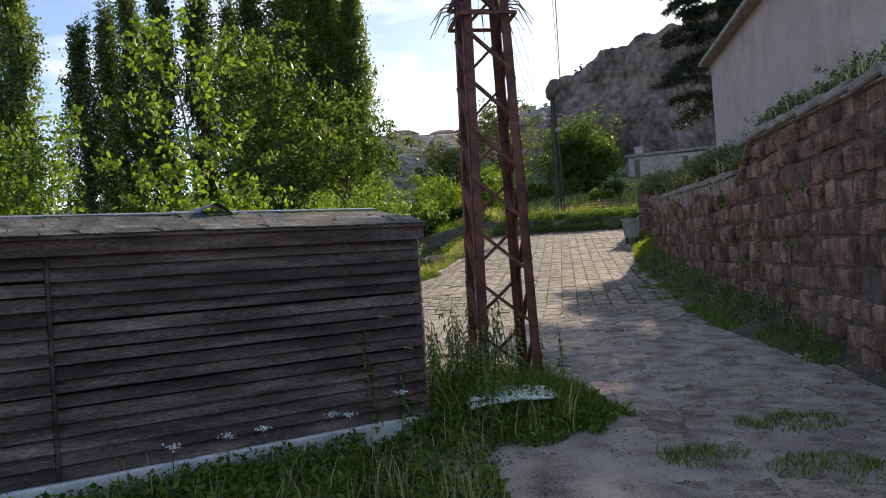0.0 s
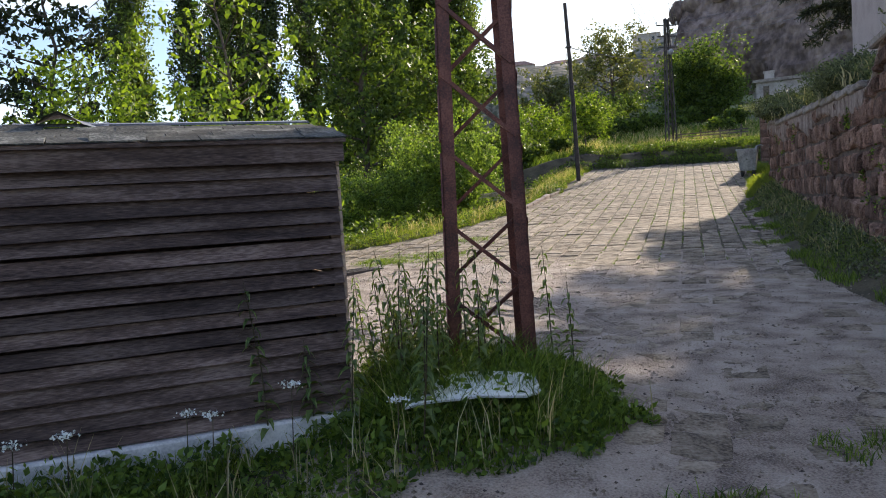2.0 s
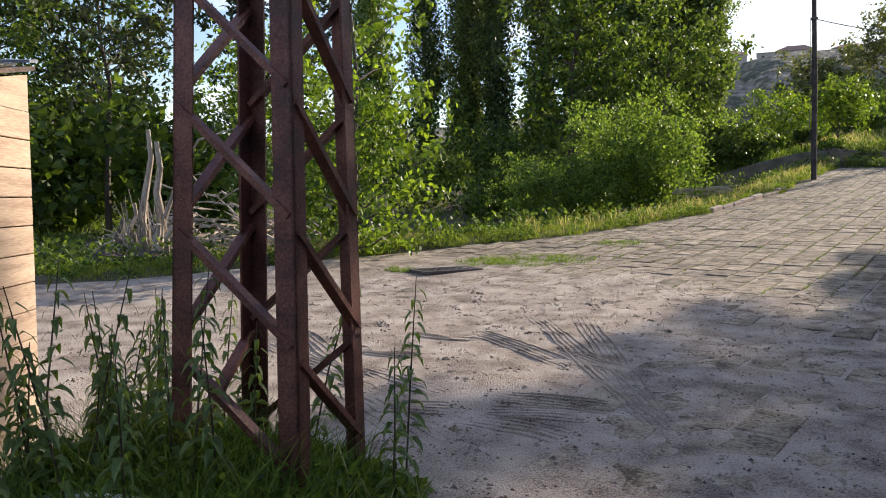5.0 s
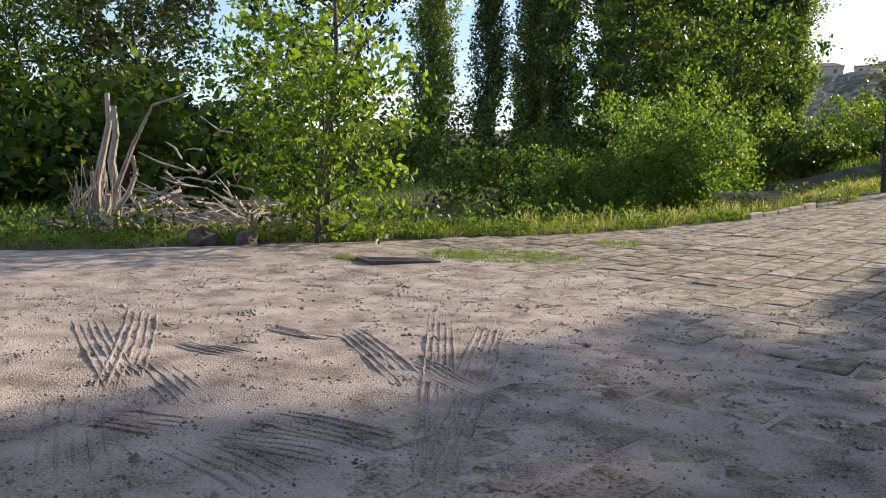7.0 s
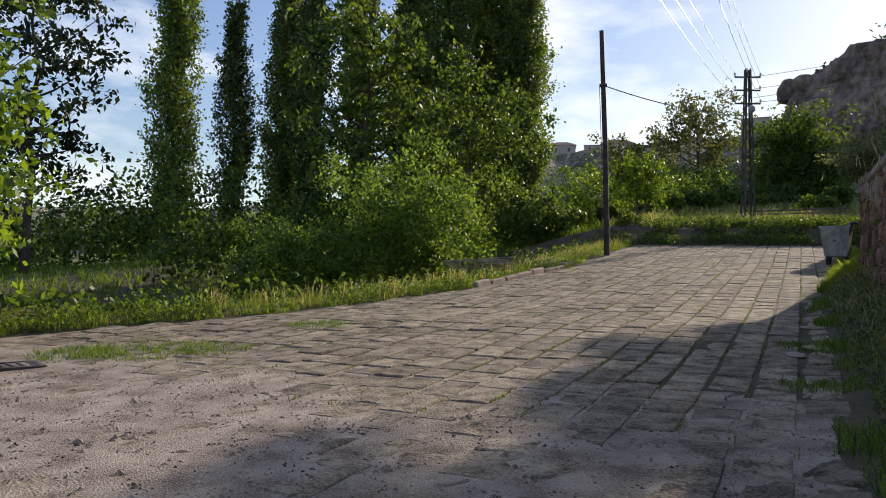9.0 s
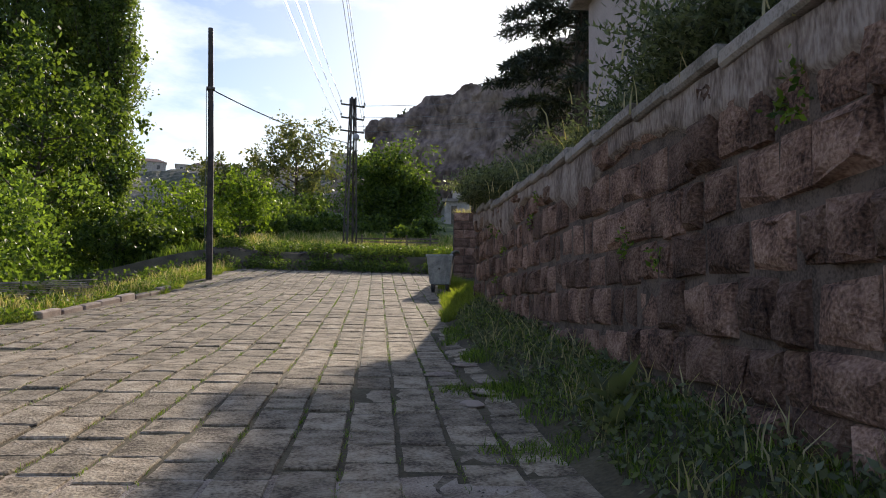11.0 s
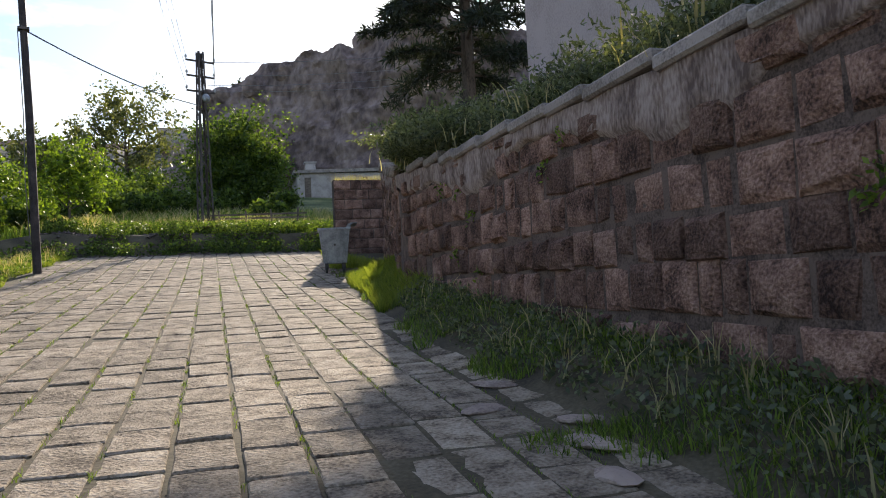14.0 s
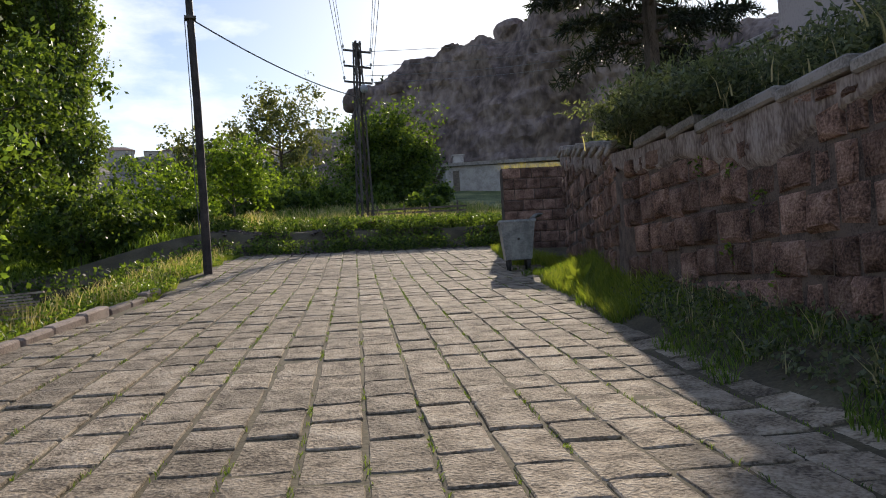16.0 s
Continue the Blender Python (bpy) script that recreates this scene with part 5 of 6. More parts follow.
# rust-red post with a bracket beyond the shed
x, y = -9.24, 13.06
post = thing("red_post", "rust-red steel post with a short bracket", "post", x, y, zg(x, y))
bm = bmesh.new()
tube(bm, [(0, 0, -0.2), (0, 0, 5.9)], [0.075, 0.07], 10)
part("shaft", bm, M_RUST, post)
bm = bmesh.new()
bar(bm, (0, 0, 5.4), (0.5, 0.05, 5.4), 0.05, 0.05)
part("bracket", bm, M_RUST, post)


# ---- grass and weeds ----
def feet(rng, n, x0, x1, y0, y1, keep, z=zr):
    """Feet for n blades in the box where keep(x, y) holds, clumped."""
    out = []
    while len(out) < n:
        cx, cy = rng.uniform(x0, x1), rng.uniform(y0, y1)
        for k in range(5):
            x, y = cx + rng.normal() * 0.05, cy + rng.normal() * 0.05
            if keep(x, y):
                out.append((x, y, z(x, y) - 0.01))
    return np.array(out[:n])


def mound_rim(f):
    """Blade heights: full in the middle of the mound, short at its rim."""
    k = np.minimum(((f[:, 0] - 0.35) / 1.5) ** 2 + ((f[:, 1] - 7.75) / 1.4) ** 2, 1.6)
    shed_side = f[:, 0] < -0.9
    return np.where(shed_side, 0.8, np.clip(1.12 - 1.1 * k, 0.14, 1.0))


def in_mound(x, y):
    k = 0.35 * noise.noise(Vector((x * 1.3, y * 1.3, 9))) + 0.4 * noise.noise(Vector((x * 3.7, y * 3.7, 2)))
    a = ((x - 0.35) / 1.45) ** 2 + ((y - 7.75) / 1.35) ** 2 < 0.8 + k
    front = 7.2 + 0.554 * (x + 0.3)  # shed front line
    b = -7 < x < 0.2 and front - 2.6 + k < y < front - 0.03
    inside = -4.9 < x < -0.3 and front - 0.03 < y < front + 1.1
    return (a or b) and not inside


def shed_clear(x, y):
    front = 7.2 + 0.554 * (x + 0.3)
    return not (-5.2 < x < -0.25 and front - 0.05 < y < front + 1.2)


rng = np.random.default_rng(100)
def stuff(name, me, label, category="grass"):
    return tagged(new(name, me), label, category, kind="stuff")


mf = feet(rng, 42000, -7, 2.2, 3.0, 9.2, lambda x, y: in_mound(x, y) and shed_clear(x, y))
stuff("mound_grass", blades("mound_grass", mf, 0.24 * mound_rim(mf), 0.008, L_GRASS, rng, 0.75), "lush tall grass round the tower and shed")
tf = feet(rng, 6000, -0.6, 1.6, 6.9, 9.0, lambda x, y: in_mound(x, y) and shed_clear(x, y))
stuff("tower_grass", blades("tower_grass", tf, 0.4 * mound_rim(tf), 0.008, L_GRASS, rng, 0.7), "tall grass at the foot of the tower")
stuff("seed_heads", blades("seed_heads", feet(rng, 700, -4, 1.8, 4.2, 8.6, lambda x, y: in_mound(x, y) and shed_clear(x, y)), 0.4, 0.007, L_DRY, rng, 0.35), "pale grass seed heads among the green")
stuff("bank_grass", blades("bank_grass", feet(rng, 16000, 4.2, 10.8, 4, 36, lambda x, y: xr(y) + 0.25 * noise.noise(Vector((x, y * 1.4, 2))) < x < max(xw(y) - 0.02, xr(y) + 0.7) and noise.noise(Vector((x * 1.1, y * 0.9, 5))) > 0.02 - 0.3 * (x - xr(y))), 0.13, 0.010, L_GRASS, rng, 0.6), "grass and weeds along the foot of the wall")
stuff("bank_seed_heads", blades("bank_seed_heads", feet(rng, 500, 4.6, 9.5, 9, 29, lambda x, y: xr(y) + 0.35 < x < xw(y) - 0.05), 0.3, 0.012, L_DRY, rng, 0.5), "pale seed heads in the grass under the wall")
stuff("bank_grass_sunlit", blades("bank_grass_sunlit", feet(rng, 12000, 7.6, 12.2, 27.5, 43, lambda x, y: xr(y) - 0.05 < x < xr(y) + 1.5 and not (9.6 < x < 11.4 and 32.8 < y < 36.7)), 0.26, 0.013, L_GRASS_Y, rng, 0.5), "sunlit yellow-green grass beyond the wall")
stuff("verge_grass", blades("verge_grass", feet(rng, 42000, -10, 5.2, 14.2, 43.6, lambda x, y: xl(y) - 1.3 - (0.5 if y < 20 else 0) < x < xl(y) + 0.3 * noise.noise(Vector((x, y, 1)))), 0.11, 0.011, L_GRASS_Y, rng, 0.8), "bright grass of the roadside verge")
vf = feet(rng, 24000, -10, 5.2, 14.2, 43.6, lambda x, y: xl(y) - 1.4 < x < xl(y) + 0.25 * noise.noise(Vector((x, y, 1))) and noise.noise(Vector((x * 1.6, y * 1.6, 6))) > -0.1)
stuff("verge_weeds", leaves("verge_weeds", vf + np.stack([np.zeros(24000), np.zeros(24000), 0.22 * rng.random(24000) ** 1.4], 1), 0.06, L_GRASS, rng, 0.5), "clumps of small leafy weeds in the verge", "weeds")
stuff("verge_seed_heads", blades("verge_seed_heads", feet(rng, 1500, -4, 5, 22, 43, lambda x, y: xl(y) - 1.2 < x < xl(y) - 0.1), 0.34, 0.014, L_DRY, rng, 0.4), "pale barley heads in the verge")
stuff("bank_weeds", leaves("bank_weeds", feet(rng, 34000, -18, 4, 14, 43, lambda x, y: xl(y) - 9 < x < xl(y) - 1.0 and not (-13 < x < -6.5 and 17 < y < 22)) + np.stack([np.zeros(34000), np.zeros(34000), 0.5 * rng.random(34000) ** 1.6], 1), 0.12, L_TREE, rng, 0.6), "low weeds on the slope below the verge", "weeds")
stuff("dry_litter", blades("dry_litter", feet(rng, 5000, -9.5, -4.2, 16.6, 21, lambda x, y: x < xl(y) - 0.7), 0.22, 0.012, L_DRY, rng, 1.4), "dry straw litter behind the verge", "litter")
stuff("meadow_grass", blades("meadow_grass", feet(rng, 36000, -14, 20, 45.2, 66, lambda x, y: True), 0.42, 0.03, L_GRASS, rng, 0.5), "long meadow grass on the slope")
stuff("meadow_straw", blades("meadow_straw", feet(rng, 4500, 3, 20, 46.5, 64, lambda x, y: True), 0.55, 0.03, L_DRY, rng, 0.5), "pale dry stalks in the meadow")
wf = feet(rng, 28000, -7, 2.2, 3.2, 9.2, lambda x, y: in_mound(x, y) and shed_clear(x, y))
stuff("mound_weeds", leaves("mound_weeds", wf + np.stack([np.zeros(28000), np.zeros(28000), 0.02 + 0.26 * rng.random(28000) * mound_rim(wf)], 1), 0.06, L_GRASS, rng, 0.5), "small leafy weeds among the long grass", "weeds")
bf = feet(rng, 22000, 3.6, 15, 43.1, 46.4, lambda x, y: xl(y) - 1.5 < x < xr(y) + 1.5 and noise.noise(Vector((x * 0.8, y, 2))) > (0.0 if x < 8.8 else -0.35))
stuff("bank_top_weeds", leaves("bank_top_weeds", bf + np.stack([np.zeros(22000), np.zeros(22000), 0.45 * rng.random(22000) ** 1.5], 1), 0.1, L_TREE, rng, 0.5), "dark weeds over the earth bank at the road's end", "weeds")
wf = feet(rng, 9000, 4.2, 9, 5, 33, lambda x, y: xr(y) + 0.3 < x < xw(y) - 0.05)
stuff("bank_leaves", leaves("bank_leaves", wf + np.stack([np.zeros(9000), np.zeros(9000), 0.02 + 0.16 * rng.random(9000)], 1), 0.06, L_SAGE, rng, 0.5), "leafy weeds at the foot of the wall", "weeds")
jd, js, jo = np.array((0.2079, 0.9781)), np.array((0.9781, -0.2079)), np.array((4.3, 22.0))
jf = []
while len(jf) < 9000:
    c, t = int(rng.integers(-16, 10)), rng.uniform(-6, 20)
    if noise.noise(Vector((c * 1.7, t * 0.9, 4))) < -0.1:
        continue
    for q in range(6):
        p = jo + js * ((c + 0.5) * 0.395 + rng.normal() * 0.012) + jd * (t + rng.normal() * 0.06)
        if xl(p[1]) + 0.1 < p[0] < xr(p[1]) and p[1] < 43:
            jf.append((p[0], p[1], zr(*p)))
stuff("joint_grass", blades("joint_grass", np.array(jf), 0.035, 0.006, L_GRASS, rng, 0.8), "tiny grass growing in the paving joints")
PATCH = ((3.15, 7.05, 0.42), (2.7, 5.6, 0.38), (-1.7, 18.7, 0.75), (-1.0, 18.95, 0.5), (-2.2, 18.3, 0.5), (-0.35, 21.2, 0.4), (-3.3, 17.0, 0.25), (2.6, 3.6, 0.3), (6.0, 18.2, 0.4), (6.3, 20.6, 0.3), (1.9, 6.1, 0.3))
pf = np.concatenate([feet(rng, int(1500 * r), x - r * 1.3, x + r * 1.3, y - r, y + r, lambda a, b: ((a - x) / (r * 1.3)) ** 2 + ((b - y) / r) ** 2 < 1 and noise.noise(Vector((a * 4, b * 4, 0))) > -0.25) for x, y, r in PATCH])
stuff("dirt_grass", blades("dirt_grass", pf, 0.08, 0.008, L_GRASS, rng, 0.8), "thin grass patches in the trodden dirt")


def wall_top(rng, n, y0, y1, spill, height, puff):
    """Leaves of the plants that grow along the wall's top and hang over it, in clumps."""
    ys = rng.uniform(y0, y1, 60)
    k = rng.integers(0, 60, n)
    y = ys[k] + rng.normal(size=n) * puff
    dens = np.array([0.6 + 0.6 * noise.noise(Vector((q * 0.8, 0, 3))) for q in ys])[k]
    x = np.array([xw(q) for q in y]) + 0.65 + rng.normal(size=n) * 0.38
    z = np.array([terrace(q) for q in y]) + 0.1 + np.abs(rng.normal(size=n)) * height * np.clip(dens, 0.25, 1.2)
    over = x < np.array([xw(q) for q in y]) + 0.1
    z[over] -= rng.random(over.sum()) * spill
    return np.stack([x, y, z], 1)


spots = []
for k in range(120):
    q = rng.uniform(6, 29)
    r = rng.uniform(0.16, 0.42) * (0.75 + 0.6 * noise.noise(Vector((q * 0.6, 1, 1))))
    o = rng.uniform(0.25, 0.9)
    spots.append((xw(q) + o, q, terrace(q) + 0.1 + r * 0.75 + 0.35 * max(o - 0.45, 0), r))
scatter_leaves("wall_shrubs", "grey-green shrubs growing along the top of the wall", spots, 0.06, 60000, L_SAGE, 82, "shrubs", 0.95)
stuff("valley_grass", blades("valley_grass", feet(rng, 26000, -34, -3, 20, 62, lambda x, y: x < xl(y) - 4), 0.36, 0.035, L_GRASS, rng, 0.6), "rough grass of the valley floor")


def sage(name, label, groups, per, leaf, seed, material):
    """Bushy herbs: arching stems set with small narrow leaves. groups: (y0, y1, stems, least and most setback, length)."""
    r = np.random.default_rng(seed)
    pts, outs = [], []
    for y0, y1, count, d0, d1, length in groups:
        for k in range(count):
            y = r.uniform(y0, y1)
            set_back = r.uniform(d0, d1)
            o = np.array((xw(y) + set_back, y, zg(xw(y) + max(set_back, 0.3), y) + 0.04))
            a = r.uniform(0, math.tau)
            out = np.array((math.cos(a) * 0.45, math.sin(a) * 0.45, 0)) - np.array((0.55 * max(0.0, 0.65 - set_back), 0, 0))
            ln = length * r.uniform(0.5, 1.25)
            t = (np.arange(per) + r.random(per)) / per
            c = o + (out * ln)[None] * t[:, None] + np.stack([np.zeros(per), np.zeros(per), ln * (t - 0.75 * np.hypot(*out[:2]) * t * t)], 1)
            pts.append(c + r.normal(size=(per, 3)) * 0.014)
            outs.append(np.tile(out * 0.5 + np.array((0, 0, 0.5)), (per, 1)))
    return stuff(name, leaves(name, np.concatenate(pts), leaf, material, r, 0.34, out=np.concatenate(outs)), label, "shrubs")


sage("wall_top_sage", "grey-green sage bushes arching over the coping", ((15.2, 21, 520, 0.2, 1.2, 0.8), (17.0, 18.9, 480, 0.05, 0.7, 0.95), (21, 26.5, 620, 0.2, 1.3, 0.8), (5, 15, 420, 0.25, 1.4, 0.6)), 36, 0.068, 91, L_SAGE)
sage("wall_end_shrub", "feathery pale shrub spilling over the end of the wall", ((26.0, 29.2, 700, 0.05, 0.9, 0.95), (26.8, 29.4, 420, 0.0, 0.5, 1.15), (29.6, 34, 260, 0.3, 1.4, 0.6)), 38, 0.08, 92, L_SAGE)
sage("terrace_shrubs", "tall weeds massed on the terrace behind the wall", ((14, 29, 1100, 1.0, 3.2, 1.1),), 36, 0.085, 93, L_SAGE)
tops = np.concatenate([wall_top(rng, 6000, 5, 31, 0.1, 0.25, 0.5)])
stuff("wall_flower_spikes", blades("wall_flower_spikes", np.stack([tops[:1500, 0], tops[:1500, 1], tops[:1500, 2] - 0.05], 1), 0.3, 0.02, L_DRY, rng, 0.5), "pale flower spikes above the wall", "flowers")
sl = np.array([(xw(q) + 1.2 + 3.5 * rng.random(), q) for q in rng.uniform(6, 31, 16000)])
stuff("terrace_weeds", leaves("terrace_weeds", np.stack([sl[:, 0], sl[:, 1], [zg(a, b) + 0.45 * rng.random() for a, b in sl]], 1), 0.11, L_SAGE, rng, 0.4), "grey-green weeds covering the terrace", "weeds")
cr_y = rng.uniform(8, 31, 90)
tuft = np.concatenate([np.array((xw(q) - 0.05, q, rng.uniform(0.9, 2.7) + 0.03 * (q - 17))) + rng.normal(size=(28, 3)) * (0.025, 0.05, 0.06) for q in cr_y if rng.random() < (0.9 if 13.5 < q < 18 else 0.22)])
stuff("wall_crevice_weeds", leaves("wall_crevice_weeds", tuft, 0.06, L_GRASS, rng, 0.5), "small weeds rooted in the wall joints", "weeds")


def make_nettle(seed, h):
    r = np.random.default_rng(seed)
    ob = thing("nettle", "tall stinging nettle with drooping toothed leaves", "plant", group="nettles by the shed")
    bm = bmesh.new()
    top = (0.06 * r.normal(), 0.06 * r.normal(), h)
    tube(bm, [(0, 0, -0.05), (top[0] * 0.4, top[1] * 0.4, h * 0.5), top], [0.006, 0.005, 0.002], 5)
    part("stem", bm, M_SOIL, ob)
    vs = []
    for i in range(16):
        t = 0.15 + 0.83 * i / 16
        for s in (0, math.pi):
            a = i * 1.57 + s + r.normal() * 0.3
            d = np.array((math.cos(a), math.sin(a), 0))
            sd = np.array((-d[1], d[0], 0))
            o = np.array((top[0] * t, top[1] * t, h * t))
            ln = 0.12 * (1.15 - t * 0.7) * r.uniform(0.7, 1.2)
            p = o + d * ln * 0.35 + (0, 0, 0.012)
            q = o + d * ln * 0.75 + (0, 0, -0.015)
            e = o + d * ln + (0, 0, -0.06)
            vs.append((o, p + sd * ln * 0.2, q, p - sd * ln * 0.2))
            vs.append((p + sd * ln * 0.2, q + sd * ln * 0.14, e, q))
            vs.append((p - sd * ln * 0.2, q, e, q - sd * ln * 0.14))
    part("foliage", quads("foliage", np.array(vs), L_NETTLE), None, ob)
    return ob


protos = [make_nettle(1, 0.95), make_nettle(2, 0.8), make_nettle(3, 1.1), make_nettle(4, 0.65)]
rr = random.Random(5)
spots = []
while len(spots) < 30:
    x, y = rr.gauss(0.0, 0.4), rr.gauss(7.7, 0.5)
    if shed_clear(x, y) and -0.7 < x < 0.8 and 6.75 < y < 8.9:
        spots.append((x, y))
spots += [(-0.75, 6.85), (-0.5, 7.0), (-0.28, 7.05), (1.25, 8.3), (1.1, 8.7), (0.2, 7.05)]
for i, (x, y) in enumerate(spots):
    m = pose(x, y, zr(x, y), rr.gauss(0, 4), rr.gauss(0, 4), rr.uniform(0, 360))
    if i < 4:
        protos[i].matrix_basis = m
    else:
        copy_thing(protos[i % 4], m)


def make_dock(x, y, s, seed, label, material):
    """Rosette of broad leaves."""
    r = np.random.default_rng(seed)
    ob = thing("dock_plant", label, "plant", x, y, zr(x, y))
    for i in range(11):
        a = i * 2.4 + r.normal() * 0.2
        up = 0.35 + 0.06 * i
        n = 7
        me_v, me_f = [], []
        for k in range(n + 1):
            t = k / n
            w = 0.085 * math.sin(math.pi * min(t * 0.92 + 0.08, 1)) ** 0.8 * s
            c = np.array((math.cos(a) * t * (1 - 0.35 * up), math.sin(a) * t * (1 - 0.35 * up), up * t * 1.25 - 0.75 * t * t * (1.1 - up))) * 0.42 * s
            sd = np.array((-math.sin(a), math.cos(a), 0))
            wave = 0.012 * math.sin(k * 2.3 + i)
            me_v += [tuple(c - sd * w + (0, 0, 0.03 * s + wave)), tuple(c), tuple(c + sd * w + (0, 0, 0.03 * s - wave))]
        for k in range(n):
            for j in (0, 1):
                q = k * 3 + j
                me_f.append((q, q + 1, q + 4, q + 3))
        part("leaf", mesh_of("leaf", me_v, me_f, material, True), None, ob)


make_dock(6.72, 18.5, 0.9, 1, "broad-leaved dock rosette at the foot of the wall", L_SAGE)
make_dock(6.45, 18.0, 0.7, 2, "broad-leaved dock rosette at the foot of the wall", L_SAGE)
make_dock(9.5, 31.0, 0.9, 3, "tall leafy dock in the sunlit grass", L_GRASS_Y)


def make_yarrow(x, y, h, seed):
    r = np.random.default_rng(seed)
    ob = thing("white_umbel", "small white umbel flower on a thin stalk", "flower", x, y, zr(x, y), 0, "white flowers by the shed")
    bm = bmesh.new()
    tube(bm, [(0, 0, -0.03), (0.02, 0.01, h)], [0.004, 0.003], 5)
    part("stalk", bm, M_SOIL, ob)
    c = np.stack([0.02 + r.normal(size=60) * 0.03, r.normal(size=60) * 0.03, h + r.normal(size=60) * 0.008], 1)
    tagged(part("umbel", leaves("umbel", c, 0.016, M_WHITE, r, 0.9), None, ob), kind="stuff")


for i, (x, y, h) in enumerate(((-1.15, 6.5, 0.42), (-1.0, 6.52, 0.4), (-0.55, 6.65, 0.5), (-1.9, 6.0, 0.4), (-1.65, 6.1, 0.42), (0.1, 6.6, 0.4), (-2.3, 5.9, 0.38))):
    make_yarrow(x, y, h, i)


# ---- gravel and tyre marks ----
def pebbles(name, label, n, box_, size, material, seed, keep):
    r = np.random.default_rng(seed)
    f = feet(r, n, *box_, keep)
    s = size * r.uniform(0.4, 1.5, n) ** 1.5
    o = np.array([(1, 0, 0), (-1, 0, 0), (0, 1, 0), (0, -1, 0), (0, 0, 0.7), (0, 0, -0.5)])
    v, fc = [], []
    for i in range(n):
        p = o * s[i] * r.uniform(0.6, 1.3, (6, 3)) + f[i] + (0, 0, s[i] * 0.2)
        k = 6 * i
        v += [tuple(q) for q in p]
        fc += [(k + a, k + b, k + c) for a, b, c in ((0, 2, 4), (2, 1, 4), (1, 3, 4), (3, 0, 4), (2, 0, 5), (1, 2, 5), (3, 1, 5), (0, 3, 5))]
    stuff(name, mesh_of(name, v, fc, material), label, "gravel")


on_road = lambda x, y: xl(y) < x < xr(y) + 0.3 and not in_mound(x, y)
pebbles("gravel", "loose gravel on the dirt", 40000, (-5, 6, 3, 18), 0.012, M_SLAB, 3, on_road)
pebbles("clods", "crumbled clods of dry dirt", 6000, (-4, 5.5, 4, 17), 0.018, M_DIRT, 7, on_road)
pebbles("dark_gravel", "dark grit and droppings on the track", 12000, (-3, 6.5, 4, 24), 0.011, M_ROCK, 4, on_road)
pebbles("bank_rubble", "dark rubble and clods along the foot of the bank", 2200, (3.6, 14, 43.0, 45.2), 0.055, M_ROCK, 8, lambda x, y: noise.noise(Vector((x * 0.7, y, 1))) > -0.2)
pebbles("stones_loose", "small loose stones on the track", 260, (-3, 6, 4, 20), 0.026, M_SLAB, 5, on_road)


def tyre_marks():
    """Runs of parallel ridges that tyre treads pressed into the soft dirt."""
    v, f = [], []
    r = np.random.default_rng(6)
    tracks = (((-2.59, 12.69), (-0.13, 10.54), 0.26), ((-2.39, 11.93), (-0.25, 10.75), 0.24), ((-0.74, 11.25), (0.32, 10.78), 0.26), ((-0.3, 10.44), (0.76, 9.71), 0.30), ((0.13, 10.28), (0.56, 10.43), 0.30), ((0.78, 10.3), (1.53, 10.15), 0.30), ((0.81, 10.47), (1.54, 10.64), 0.28), ((0.82, 10.87), (1.79, 10.88), 0.26), ((-0.29, 13.02), (1.13, 11.9), 0.26), ((-0.01, 14.18), (2.17, 10.46), 0.22), ((0.6, 14.17), (1.95, 10.86), 0.24), ((-0.84, 12.66), (-0.04, 12.61), 0.20), ((-1.01, 11.83), (-0.33, 11.79), 0.22), ((0.8, 12.41), (1.87, 11.84), 0.20))
    for (x0, y0), (x1, y1), w in tracks:
        a, b = np.array((x0, y0)), np.array((x1, y1))
        ln = float(np.linalg.norm(b - a))
        d = (b - a) / ln
        s = np.array((-d[1], d[0]))
        bend = r.normal() * 0.03
        ribs = 5
        n = max(4, int(ln / 0.07))
        for rib in range(ribs):
            off = (rib / (ribs - 1) - 0.5) * w
            tall = 0.014 * r.uniform(0.6, 1.2)
            run = []
            for i in range(n + 1):
                t = i / n
                c = a + (b - a) * t + s * (off + bend * math.sin(t * math.pi) + r.normal() * 0.003)
                h = tall * max(0.0, 0.75 + 0.9 * noise.noise(Vector((c[0] * 2.2, c[1] * 2.2, rib * 0.4)))) * min(1.0, 5 * t, 5 * (1 - t))
                half = 0.017
                run.append(len(v))
                z = zr(c[0], c[1])
                for k, up in ((-half, -0.012), (-half * 0.35, h), (half * 0.35, h * 0.92), (half, -0.012)):
                    q = c + s * k
                    v.append((q[0], q[1], z + up))
            for i in range(n):
                p, q = run[i], run[i + 1]
                f += [(p + k, q + k, q + k + 1, p + k + 1) for k in range(3)]
    stuff("tyre_marks", mesh_of("tyre_marks", v, f, M_DIRT), "tyre tread marks pressed into the dirt", "track")


tyre_marks()


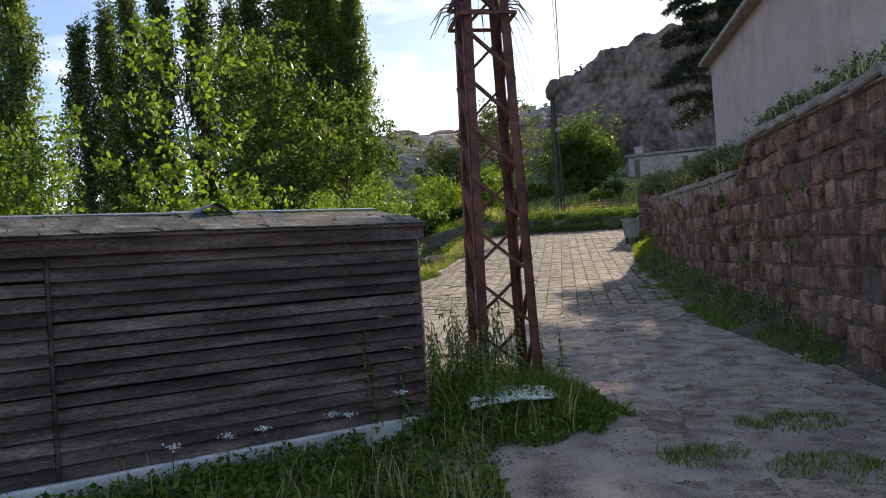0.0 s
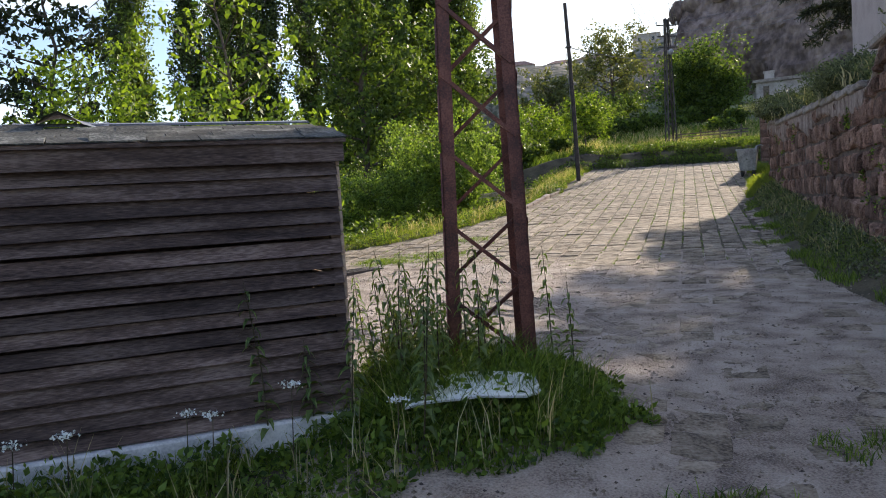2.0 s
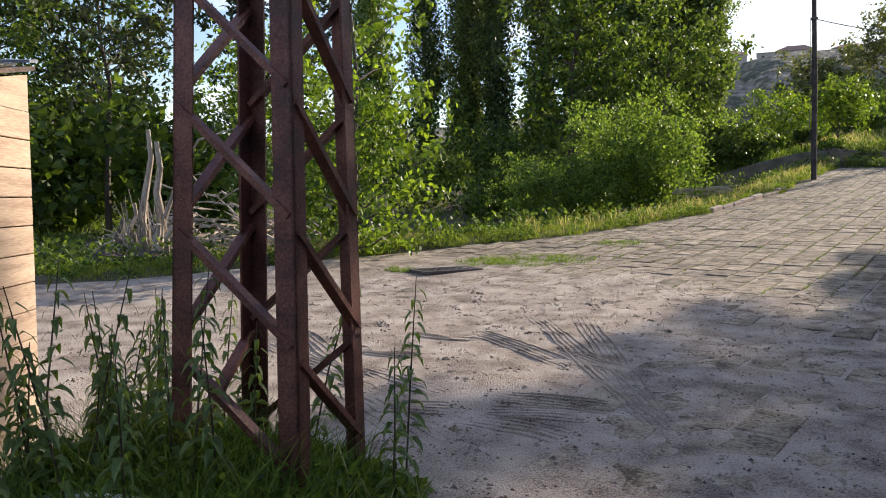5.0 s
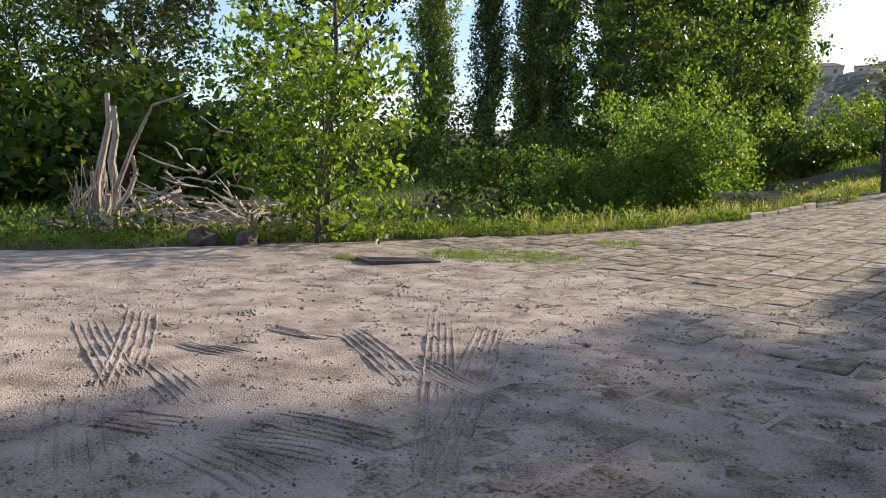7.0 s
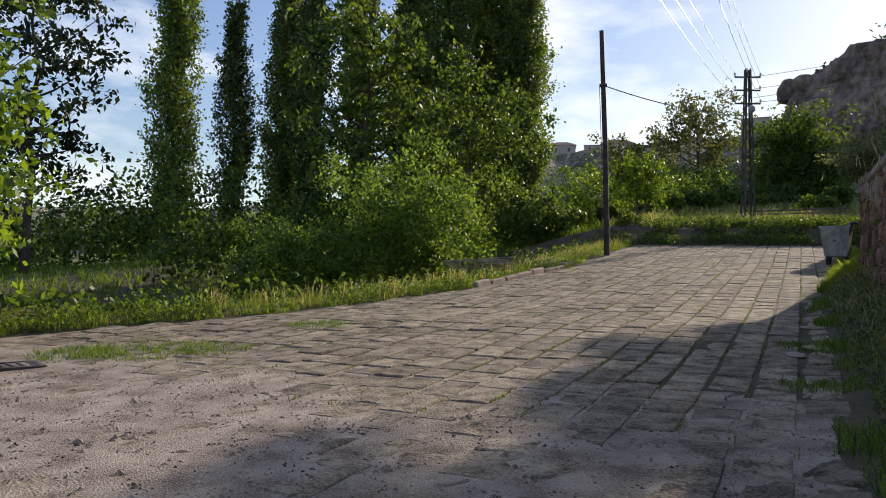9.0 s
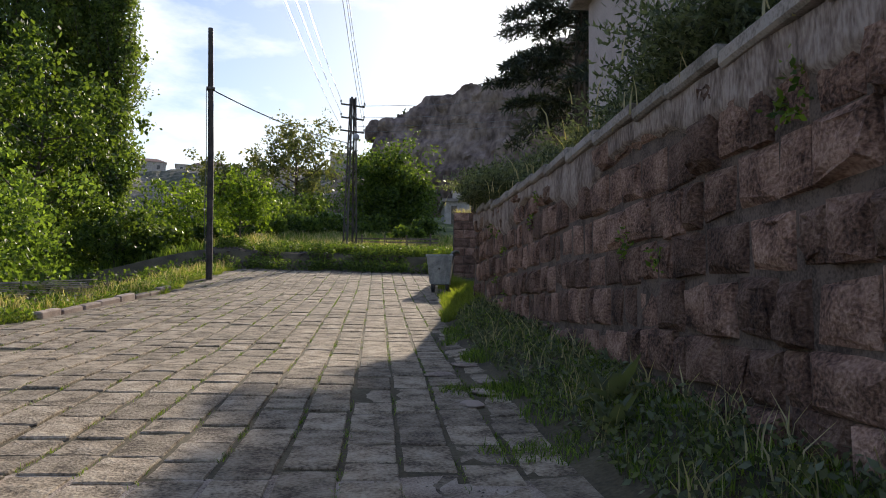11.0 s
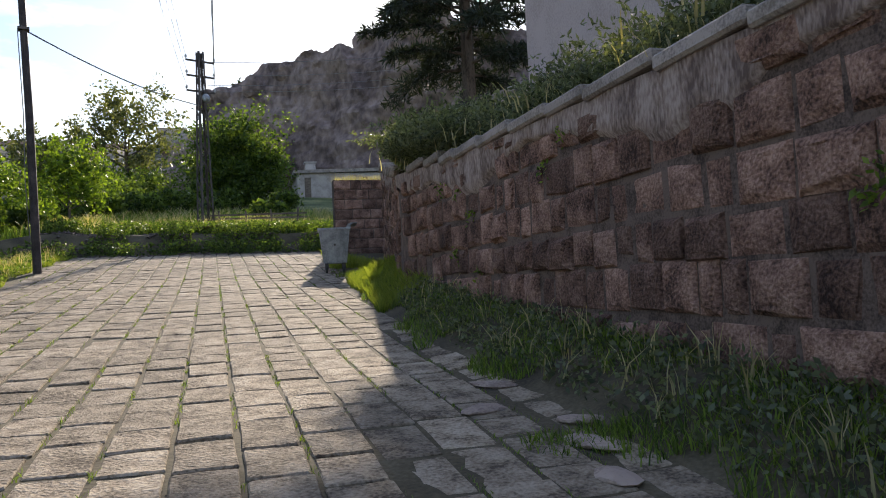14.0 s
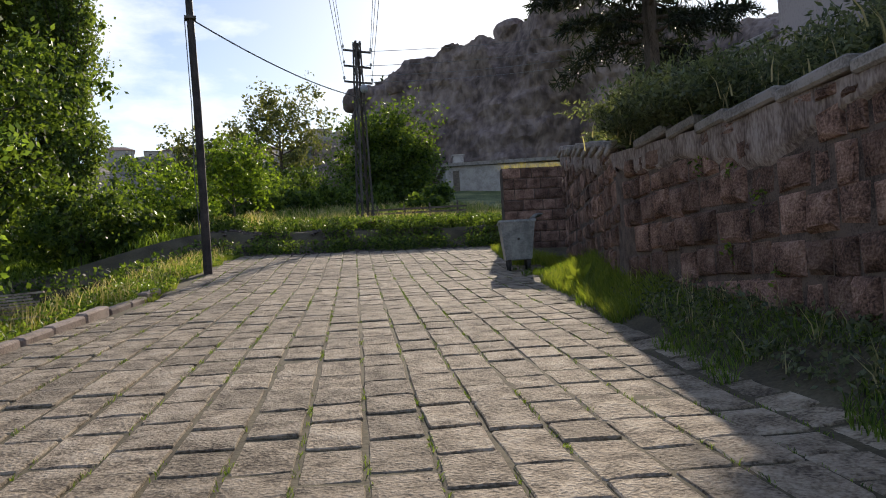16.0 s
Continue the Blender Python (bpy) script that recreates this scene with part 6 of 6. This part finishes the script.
# ---- paving slabs ----
def slab_mesh(seed):
    """A worn tuff slab of unit length and width, its top at z = 0."""
    r = np.random.default_rng(seed)
    c = [(-0.5, -0.5), (0.5, -0.5), (0.5, 0.5), (-0.5, 0.5)]
    ring0, ring1, ring2 = [], [], []
    for i in range(4):
        a, b = np.array(c[i]), np.array(c[(i + 1) % 4])
        for t in (0.04, 0.5, 0.96):
            p = (a * (1 - t) + b * t) * (1 + r.uniform(-0.07, 0.0))
            ring0.append((p[0], p[1], -0.1))
            ring1.append((p[0], p[1], -0.012 + r.uniform(-0.004, 0.004)))
            q = p * 0.955
            ring2.append((q[0], q[1], r.uniform(-0.006, 0.003)))
    v = ring0 + ring1 + ring2 + [(0, 0, 0.002)]
    f = []
    for k in range(12):
        n = (k + 1) % 12
        f += [(k, n, 12 + n, 12 + k), (12 + k, 12 + n, 24 + n, 24 + k), (24 + k, 24 + n, 36)]
    return v, f


def build_paving():
    r = np.random.default_rng(31)
    hold = tagged(new("pavement"), "sloping road paved with worn pale tuff slabs", "pavement", kind="structure")
    d, s = np.array((0.2079, 0.9781)), np.array((0.9781, -0.2079))
    o = np.array((4.3, 22.0))
    shapes = [slab_mesh(i) for i in range(10)]
    shared = [mesh_of("slab", v, f, M_SLAB) for v, f in shapes]
    cells = []
    for c in range(-26, 16):
        t = -18.5 + r.uniform(0, 0.6)
        while t < 26:
            ln = float(r.uniform(0.42, 0.74))
            p = o + s * (c * 0.395) + d * (t + ln / 2)
            x, y = p
            t += ln
            if not (xl(y) + 0.1 < x < xr(y) + 0.12 and 4.0 < y < 43.5) or in_mound(x, y):
                continue
            # slabs sink under the dirt towards the bottom of the slope
            bury = float(np.interp(y + 0.35 * (x - 2), [8, 13, 16.5, 18.5], [-0.04, -0.02, 0.0, 0.016])) + 0.014 * noise.noise(Vector((x * 0.7, y * 0.7, 8)))
            if x > 1.5 and y < 17:
                bury = max(bury, (-0.002 if y < 11 else -0.006) + 0.016 * noise.noise(Vector((x * 0.6, y * 0.6, 3))))
            if x > xr(y) - 1.3 and y < 26:
                # dirt washed over the slabs beside the wall
                bury = max(bury - 0.003 - 0.012 * abs(noise.noise(Vector((x * 1.1, y * 0.8, 6)))), min(bury, 0.002))
            if bury < -0.03:
                continue
            cells.append((x, y, ln, bury + float(r.normal(0, 0.003))))
    near = set(sorted(range(len(cells)), key=lambda i: abs(cells[i][1] - 21.0) + 0.5 * abs(cells[i][0] - 4.2))[:300])
    jv, jf = [], []
    for i, (x, y, ln, up) in enumerate(cells):
        gx = (zg(x + 0.2, y) - zg(x - 0.2, y)) / 0.4
        gy = (zg(x, y + 0.3) - zg(x, y - 0.3)) / 0.6
        m = Matrix.Translation((x, y, zr(x, y) + up)) @ pose(0, 0, 0, math.degrees(gy) + float(r.normal(0, 0.3)), -math.degrees(gx) + float(r.normal(0, 0.35)), -12 + float(r.normal(0, 0.8))) @ Matrix.Diagonal((0.395 - float(r.uniform(0.008, 0.034)), ln - float(r.uniform(0.004, 0.026)), 1, 1))
        k = int(r.integers(0, 10))
        if i in near:
            ob = part("slab", shared[k], None, hold)
            ob.matrix_basis = m
        else:
            v, f = shapes[k]
            n = len(jv)
            jv += [m @ Vector(q) for q in v]
            jf += [tuple(a + n for a in q) for q in f]
    tagged(part("slabs", mesh_of("slabs", jv, jf, M_SLAB_J), None, hold), kind="stuff")


build_paving()
